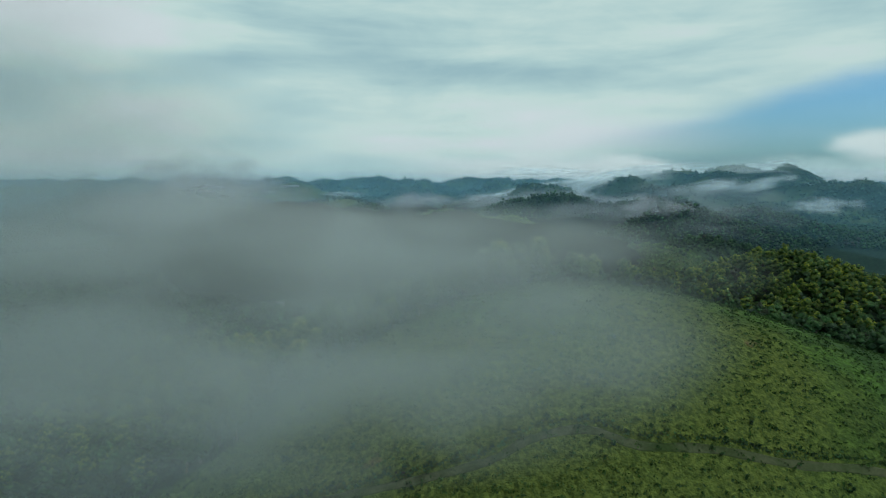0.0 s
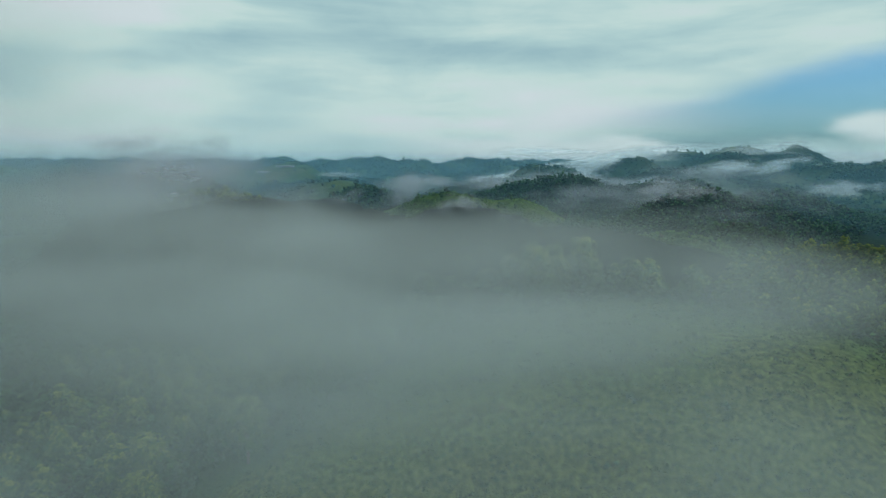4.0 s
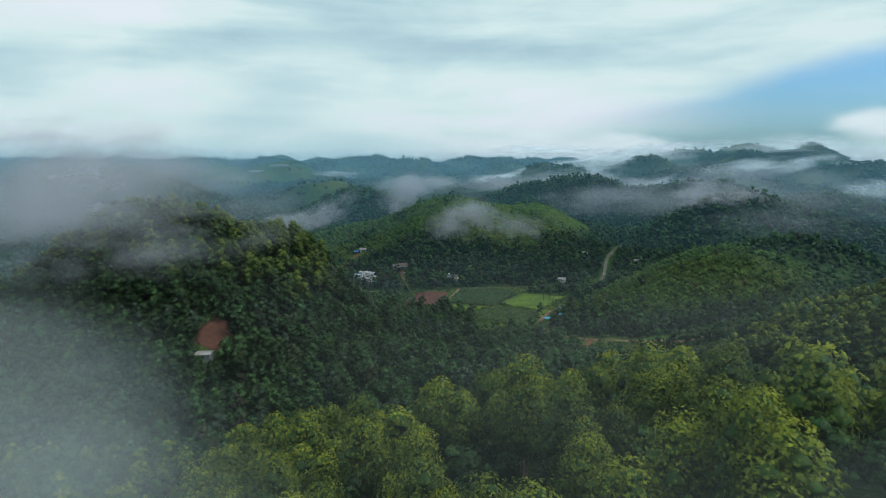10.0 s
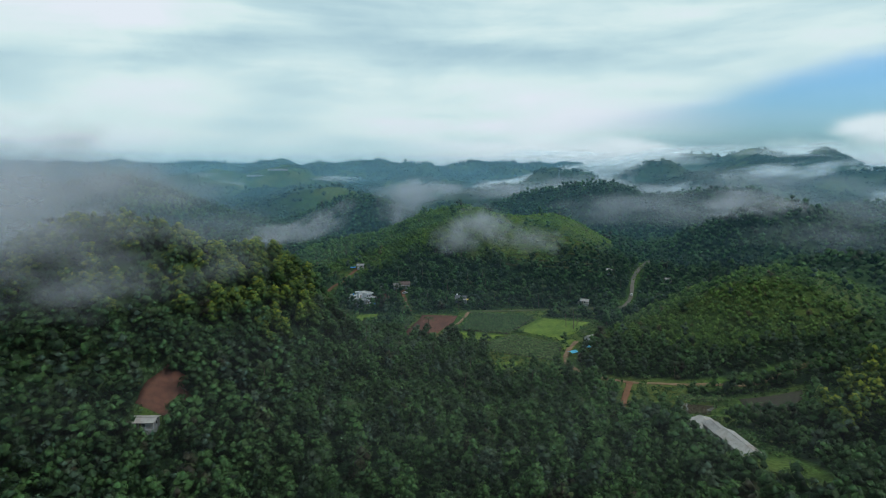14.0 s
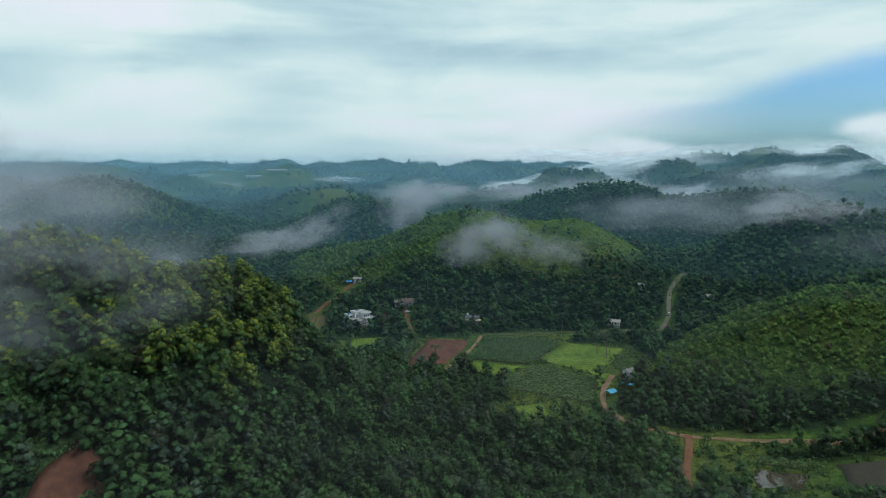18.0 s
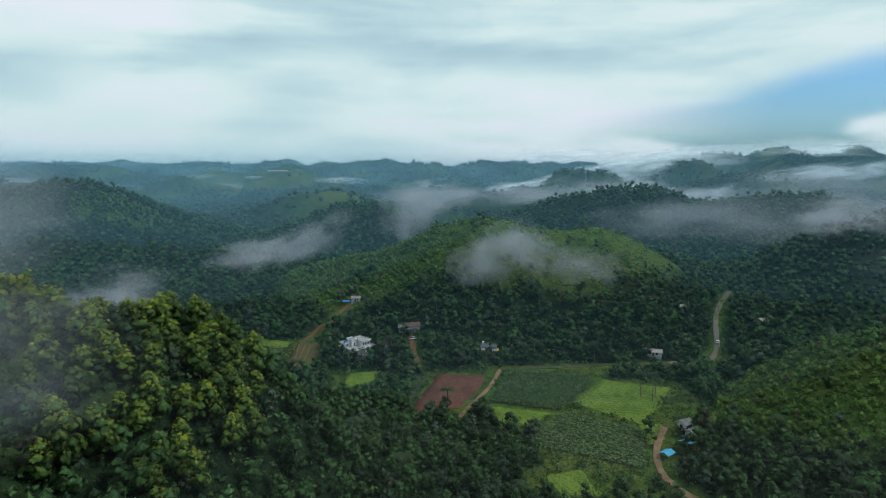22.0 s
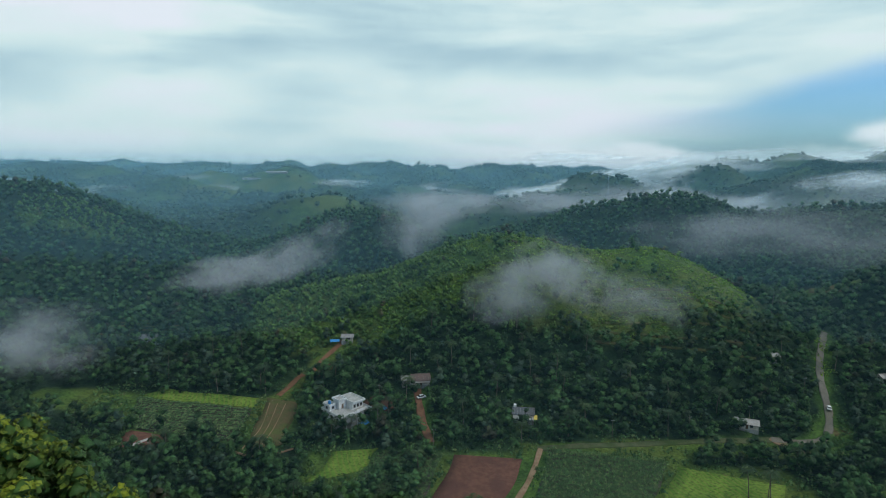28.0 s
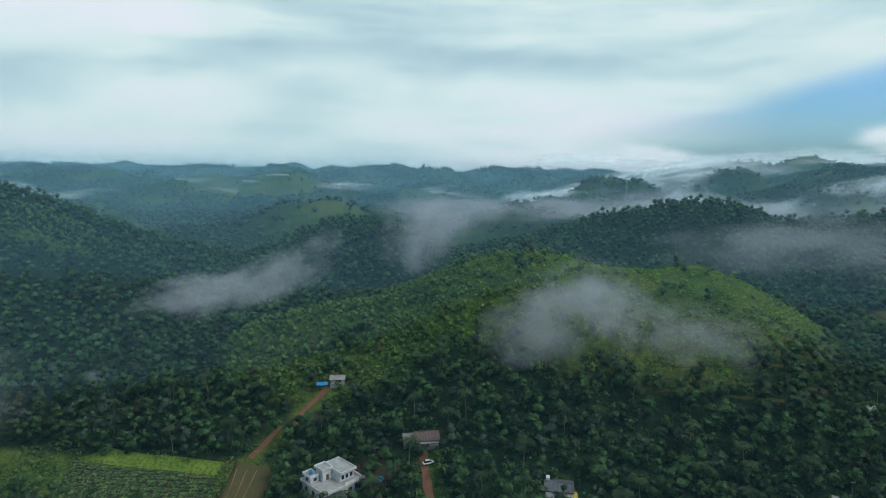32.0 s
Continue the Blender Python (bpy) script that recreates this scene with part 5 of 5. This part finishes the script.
# the large white house: two storeys of stepped flat roofs with parapets
def white_house(x, y, turn):
    o = thing("white_house", x, y, turn, "large two-storey white house with flat parapet roofs and a low wing", "house")
    block("plinth", -9.2, 9.2, -7.2, 7.2, -2.2, 0.3, M_CONCRETE, o)
    block("ground_floor", -8.5, 6.2, -6.5, 6.5, 0.3, 3.6, M_WHITE, o)
    block("upper_floor", -0.6, 5.2, -3.8, 4.8, 3.6, 6.7, M_WHITE, o)
    block("stair_tower", -4.4, -0.8, 0.4, 4.4, 3.6, 7.6, M_WHITE, o)
    block("terrace_room", -8.0, -4.6, 2.2, 6.2, 3.6, 5.9, M_WHITE, o)
    block("low_wing", 6.2, 9.0, -5.4, 3.0, 0.3, 3.0, M_WHITE, o)
    for nm, (a, b, c, d, z) in {"roof_slab": (-9.1, 6.8, -7.1, 7.1, 3.6), "upper_roof_slab": (-0.7, 5.9, -4.6, 5.5, 6.7), "tower_roof_slab": (-4.9, -0.75, -0.1, 4.9, 7.6), "terrace_roof_slab": (-8.5, -4.95, 1.7, 6.6, 5.9)}.items():
        block(nm, a, b, c, d, z, z + 0.22, M_WHITE, o)
        deck = part(nm.replace("slab", "deck"), box(bmesh.new(), a + 0.3, b - 0.3, c + 0.3, d - 0.3, z + 0.23, z + 0.26), M_CONCRETE, o, "weathered grey roof deck")
        for p in ((a, b, c, c + 0.2), (a, b, d - 0.2, d), (a, a + 0.2, c + 0.2, d - 0.2), (b - 0.2, b, c + 0.2, d - 0.2)):
            block("parapet", *p, z + 0.22, z + 0.85, M_WHITE, o)
    bm = box(bmesh.new(), 5.9, 9.8, -6.2, 3.8, 3.0, 3.22)
    for v in bm.verts:
        v.co.z -= 0.22 * (v.co.x - 5.9)
    part("wing_roof", bm, M_DARKROOF, o, "dark sloping tiled roof")
    bm = box(bmesh.new(), -8.8, -2.0, -10.0, -6.4, 2.75, 2.95)
    for v in bm.verts:
        v.co.z += 0.16 * (v.co.y + 6.4)
    part("porch_roof", bm, M_DARKROOF, o, "dark porch roof")
    for px in (-8.4, -5.4, -2.4):
        block("porch_post", px - 0.15, px + 0.15, -9.7, -9.4, -2.0, 2.3, M_WHITE, o)
    block("balcony_floor", -0.5, 5.2, -6.6, -3.8, 3.86, 3.98, M_CONCRETE, o)
    block("balcony_rail", -0.5, 5.2, -6.7, -6.6, 3.98, 4.9, M_WHITE, o)
    for px in (-6.8, -4.0, 1.5, 4.4):
        opening(o, "y", -6.5, px, 1.2, 1.5, 1.4)
    opening(o, "y", -6.5, -1.0, 0.32, 1.1, 2.1, True)
    for px in (0.6, 2.3, 4.1):
        opening(o, "y", -3.8, px, 4.6, 1.1, 1.4)
    opening(o, "y", 0.4, -2.6, 4.0, 1.1, 2.1, True)
    opening(o, "y", 2.2, -6.3, 4.4, 1.3, 1.1)
    for py in (-4.0, 0.0, 4.0):
        opening(o, "x", -8.5, py, 1.2, 1.4, 1.4)
    for py in (-2.5, 2.5):
        opening(o, "x", 5.2, py * 0.9, 4.6, 1.3, 1.4, out=1)
    opening(o, "x", -8.0, 4.2, 4.4, 1.2, 1.1)
    bm = bmesh.new()
    bmesh.ops.create_cone(bm, cap_ends=True, segments=14, radius1=0.62, radius2=0.62, depth=1.1, matrix=Matrix.Translation((-6.6, 4.2, 6.72)))
    bmesh.ops.create_cone(bm, cap_ends=True, segments=14, radius1=0.62, radius2=0.25, depth=0.3, matrix=Matrix.Translation((-6.6, 4.2, 7.42)))
    part("water_tank", bm, M_BLUE, o, "blue plastic water tank")
    return o


white_house(-84.3, 642.5, 49)


def tarp_shelter(x, y, turn, lx, ly, h, mat, label, category="shelter"):
    """A tarpaulin over a ridge pole on posts, its edges sagging."""
    o = thing("tarp_shelter", x, y, turn, label, category)
    g = np.linspace(-1, 1, 9)
    u, w = np.meshgrid(g, g)
    z = h + 0.8 * (1 - np.abs(w)) - 0.10 * np.cos(u * 6) * np.abs(w) - 0.15 * (1 - u**2) * (1 - np.abs(w))
    i = np.arange(81).reshape(9, 9)
    q = np.stack([i[:-1, :-1], i[:-1, 1:], i[1:, 1:], i[1:, :-1]], -1).reshape(-1, 4)
    v = np.stack([u * lx / 2, w * ly / 2, z], -1).reshape(-1, 3)
    c = new("tarpaulin", raw_mesh("tarpaulin", np.concatenate([v, v - (0, 0, 0.03)]), [q, q[:, ::-1] + 81], [mat], smooth=True))
    c.parent = o
    for a in (-1, 1):
        for b in (-1, 1):
            block("post", a * lx * 0.46 - 0.05, a * lx * 0.46 + 0.05, b * ly * 0.46 - 0.05, b * ly * 0.46 + 0.05, -1.0, h + 0.05, M_WOOD, o)
    return o


small_house("house", -54.5, 662, 12, 8, 6, 2.8, 1.8, M_CREAM, M_BROWNROOF, "old cream house with a brown tiled roof and porch", porch=(1.6, M_GREYSHEET))
small_house("shed", -61, 663, 12, 4, 4, 2.5, 1.1, M_CREAM, M_GREYSHEET, "small lean-to shed with grey sheets beside the brown house", "shed", windows=0)
h3 = small_house("house", -9, 640.5, -6, 8.5, 7, 2.9, 1.0, M_WHITE, M_DARKROOF, "white house with dark grey roof and pale porch roof", porch=(2.8, M_SHEET))
block("side_awning", 4.4, 5.8, -6.4, -2.0, 1.9, 2.0, M_YELLOW, h3, "faded yellow awning sheet")
block("chimney_room", -4.2, -3.0, 1.2, 3.3, 2.9, 4.4, M_WHITE, h3)
small_house("house", 84, 640, -20, 8.5, 5, 2.6, 1.1, M_CREAM, M_SHEET, "low house with a pale sheet roof beside the track", sheets=11)
small_house("house", 113, 679, -15, 4.8, 4, 2.6, 1.2, M_CREAM, M_SHEET, "small house with a pale roof among dense trees")
small_house("hut", 158, 668, 10, 5, 4, 2.6, 1.0, M_CREAM, M_SHEET, "tiny pale-roofed hut among dense trees", "hut", windows=1)
small_house("house", -202, 702, 8, 12, 7, 3.0, 1.9, M_WHITE, M_DARKROOF, "white farmhouse with a dark tiled roof below terraced slopes")
small_house("house", 69.5, 553, 35, 5, 4.2, 3.0, 1.0, M_WHITE, M_SHEET, "small white house under the wooded knoll")
small_house("shed", 71, 545, 30, 7, 5, 2.6, 1.0, M_CONCRETE, M_GREYSHEET, "grey sheet-roofed shed under the wooded knoll", "shed", windows=1)
tarp_shelter(64.5, 537.5, 25, 5.5, 4.0, 2.4, M_CYAN, "light blue tarpaulin shelter beside the grey shed")
tarp_shelter(54.6, 530.6, 40, 5.2, 4.2, 2.0, M_CYAN, "light blue tarpaulin shelter beside the dirt lane")
tarp_shelter(-100.5, 691, 15, 4.6, 4.0, 2.6, M_BLUE, "deep blue tarpaulin shelter at the end of the dirt road")
small_house("hut", -94.5, 694, 5, 5.5, 4, 2.5, 0.9, M_CREAM, M_GREYSHEET, "low grey-roofed hut beside a blue shelter", "hut", windows=1)
tarp_shelter(-69.5, 643.5, 60, 3.6, 3.0, 2.2, M_BLUE, "blue tarpaulin shelter behind the white house")
tarp_shelter(-76, 634.5, 60, 4.0, 3.0, 2.0, M_BLUE, "blue tarpaulin shelter in front of the white house")
small_house("long_shed", 85.5, 421, 96, 10, 8.5, 2.8, 1.2, M_CONCRETE, M_SHEET, "long farm shed with a pale sheet roof", "shed", sheets=9, windows=1, group="long farm sheds")
small_house("long_shed", 84.8, 408, 95, 14, 5.5, 2.4, 0.9, M_CONCRETE, M_GREYSHEET, "low farm shed with grey sheets between pale-roofed ones", "shed", sheets=12, windows=1, group="long farm sheds")
small_house("long_shed", 83.6, 391, 96, 18, 6.5, 2.8, 1.2, M_CONCRETE, M_SHEET, "long farm shed with a pale sheet roof", "shed", sheets=16, windows=1, group="long farm sheds")
small_house("hut", -117, 378.5, 4, 8, 5, 2.8, 0.5, M_CONCRETE, M_SHEET, "flat grey concrete hut below a bare red slope", "hut", windows=1, sheets=6)


def car(x, y, turn, label):
    o = thing("car", x, y, turn, label, "car", sink=0.0)
    bm = box(bmesh.new(), -2.05, 2.05, -0.85, 0.85, 0.35, 0.95, 0.12)
    part("body", bm, M_CARWHITE, o)
    bm = box(bmesh.new(), -1.55, 1.15, -0.78, 0.78, 0.95, 1.5)
    for v in bm.verts:
        if v.co.z > 1.2:
            v.co.x *= 0.72
            v.co.y *= 0.85
    cabin = part("cabin", bm, M_GLASS, o, "dark tinted windows")
    block("roof_panel", -1.12, 0.83, -0.66, 0.66, 1.49, 1.55, M_CARWHITE, cabin)
    for wx in (-1.3, 1.3):
        for wy in (-0.8, 0.8):
            bm = bmesh.new()
            bmesh.ops.create_cone(bm, cap_ends=True, segments=14, radius1=0.32, radius2=0.32, depth=0.2, matrix=Matrix.Translation((wx, wy, 0.32)) @ Matrix.Rotation(radians(90), 4, "X"))
            wheel = part("wheel", bm, M_RUBBER, o)
            bm = bmesh.new()
            bmesh.ops.create_cone(bm, cap_ends=True, segments=10, radius1=0.18, radius2=0.16, depth=0.22, matrix=Matrix.Translation((wx, wy * 1.01, 0.32)) @ Matrix.Rotation(radians(90), 4, "X"))
            part("rim", bm, M_STEEL, wheel)
    for wy in (-0.6, 0.6):
        block("headlight", 2.0, 2.08, wy - 0.17, wy + 0.17, 0.66, 0.82, M_GLASS, o)
    return o


car(-53.2, 652.5, 30, "white hatchback car parked on a red dirt drive")
car(124.5, 651.5, 62, "small white car standing on the country road")


def pole(x, y, tall, label):
    o = thing("utility_pole", x, y, 0, label, "utility pole", "utility poles along the track", 0.3)
    v, q = tube([(0, 0, -0.5), (0, 0, tall)], [0.12, 0.08], 8)
    s = new("shaft", raw_mesh("shaft", v, [q], [M_BARK], smooth=True))
    s.parent = o
    block("crossarm", -0.75, 0.75, -0.05, 0.05, tall - 0.7, tall - 0.58, M_STEEL, o)
    for px in (-0.65, 0, 0.65):
        block("insulator", px - 0.05, px + 0.05, -0.05, 0.05, tall - 0.58, tall - 0.38, M_WHITE, o)
    return o


for x, y in ((-46, 620), (-8, 628), (26, 630), (58, 634), (86, 642), (-72, 652), (118, 660)):
    pole(x, y, 8.5, "grey concrete utility pole with a crossarm")


def mast(x, y, tall):
    """A lattice telecom mast: four legs, rungs and crossed braces."""
    o = thing("telecom_mast", x, y, 20, "thin grey lattice telecom mast on a misty ridge", "mast", "", 0.3)
    wide = lambda z: 1.9 * (1 - z / tall) + 0.45
    for a in (-1, 1):
        for b in (-1, 1):
            v, q = tube([(a * wide(0), b * wide(0), -1), (a * wide(tall), b * wide(tall), tall)], [0.16, 0.12], 5)
            leg = new("leg", raw_mesh("leg", v, [q], [M_STEEL]))
            leg.parent = o
    for z in np.arange(2, tall, 4.0):
        w = wide(z)
        bm = bmesh.new()
        for p in ((-w, w, -w - 0.05, -w + 0.05), (-w, w, w - 0.05, w + 0.05), (-w - 0.05, -w + 0.05, -w, w), (w - 0.05, w + 0.05, -w, w)):
            box(bm, *p, z - 0.06, z + 0.06)
        part("brace", bm, M_STEEL, o)
    for a, z in ((0, tall - 2), (2.1, tall - 2), (4.2, tall - 2)):
        cx, cy = 0.9 * math.cos(a), 0.9 * math.sin(a)
        block("antenna", cx - 0.15, cx + 0.15, cy - 0.15, cy + 0.15, z - 1.1, z + 1.3, M_WHITE, o)
    return o


mast(183, 1314, 113.0 - float(ground(183, 1314)))


# ---- terraces and far farm sheds ----
def terrace_lines(x0, x1, y0, dy, count, tint):
    """Low planted steps along a slope."""
    for k in range(count):
        y = y0 + dy * k
        pts = [(x, y + 2.0 * math.sin(x * 0.05 + k)) for x in np.linspace(x0 + 3 * k, x1 - 2 * k, 6)]
        road("terrace_step", pts, 1.1, tint, "planted step cut into the hillside", 0.35)


M_TERRACE = surface("terrace_earth", (0.085, 0.070, 0.034), (0.060, 0.075, 0.024), 0.12, 0.95, (0.045, 0.065, 0.02), 3.0, 0.05, spec=0.1)
terrace_lines(28, 118, 680, 6.5, 6, M_TERRACE)
terrace_lines(-250, -185, 712, 7.0, 5, M_TERRACE)
for x, y, turn in ((-640, 2085, 4), (-575, 2092, -3)):
    small_house("long_shed", x, y, turn, 62, 10, 3.2, 1.6, M_SHEET, M_SHEET, "very long pale-roofed shed on a distant terraced hill", "shed", sheets=20, windows=3, group="sheds on the terraced hill")
road("ground_sheet", [(-159, 604), (-155, 611)], 1.2, M_SHEET, "pale plastic ground sheet lying on bare earth", 0.42)
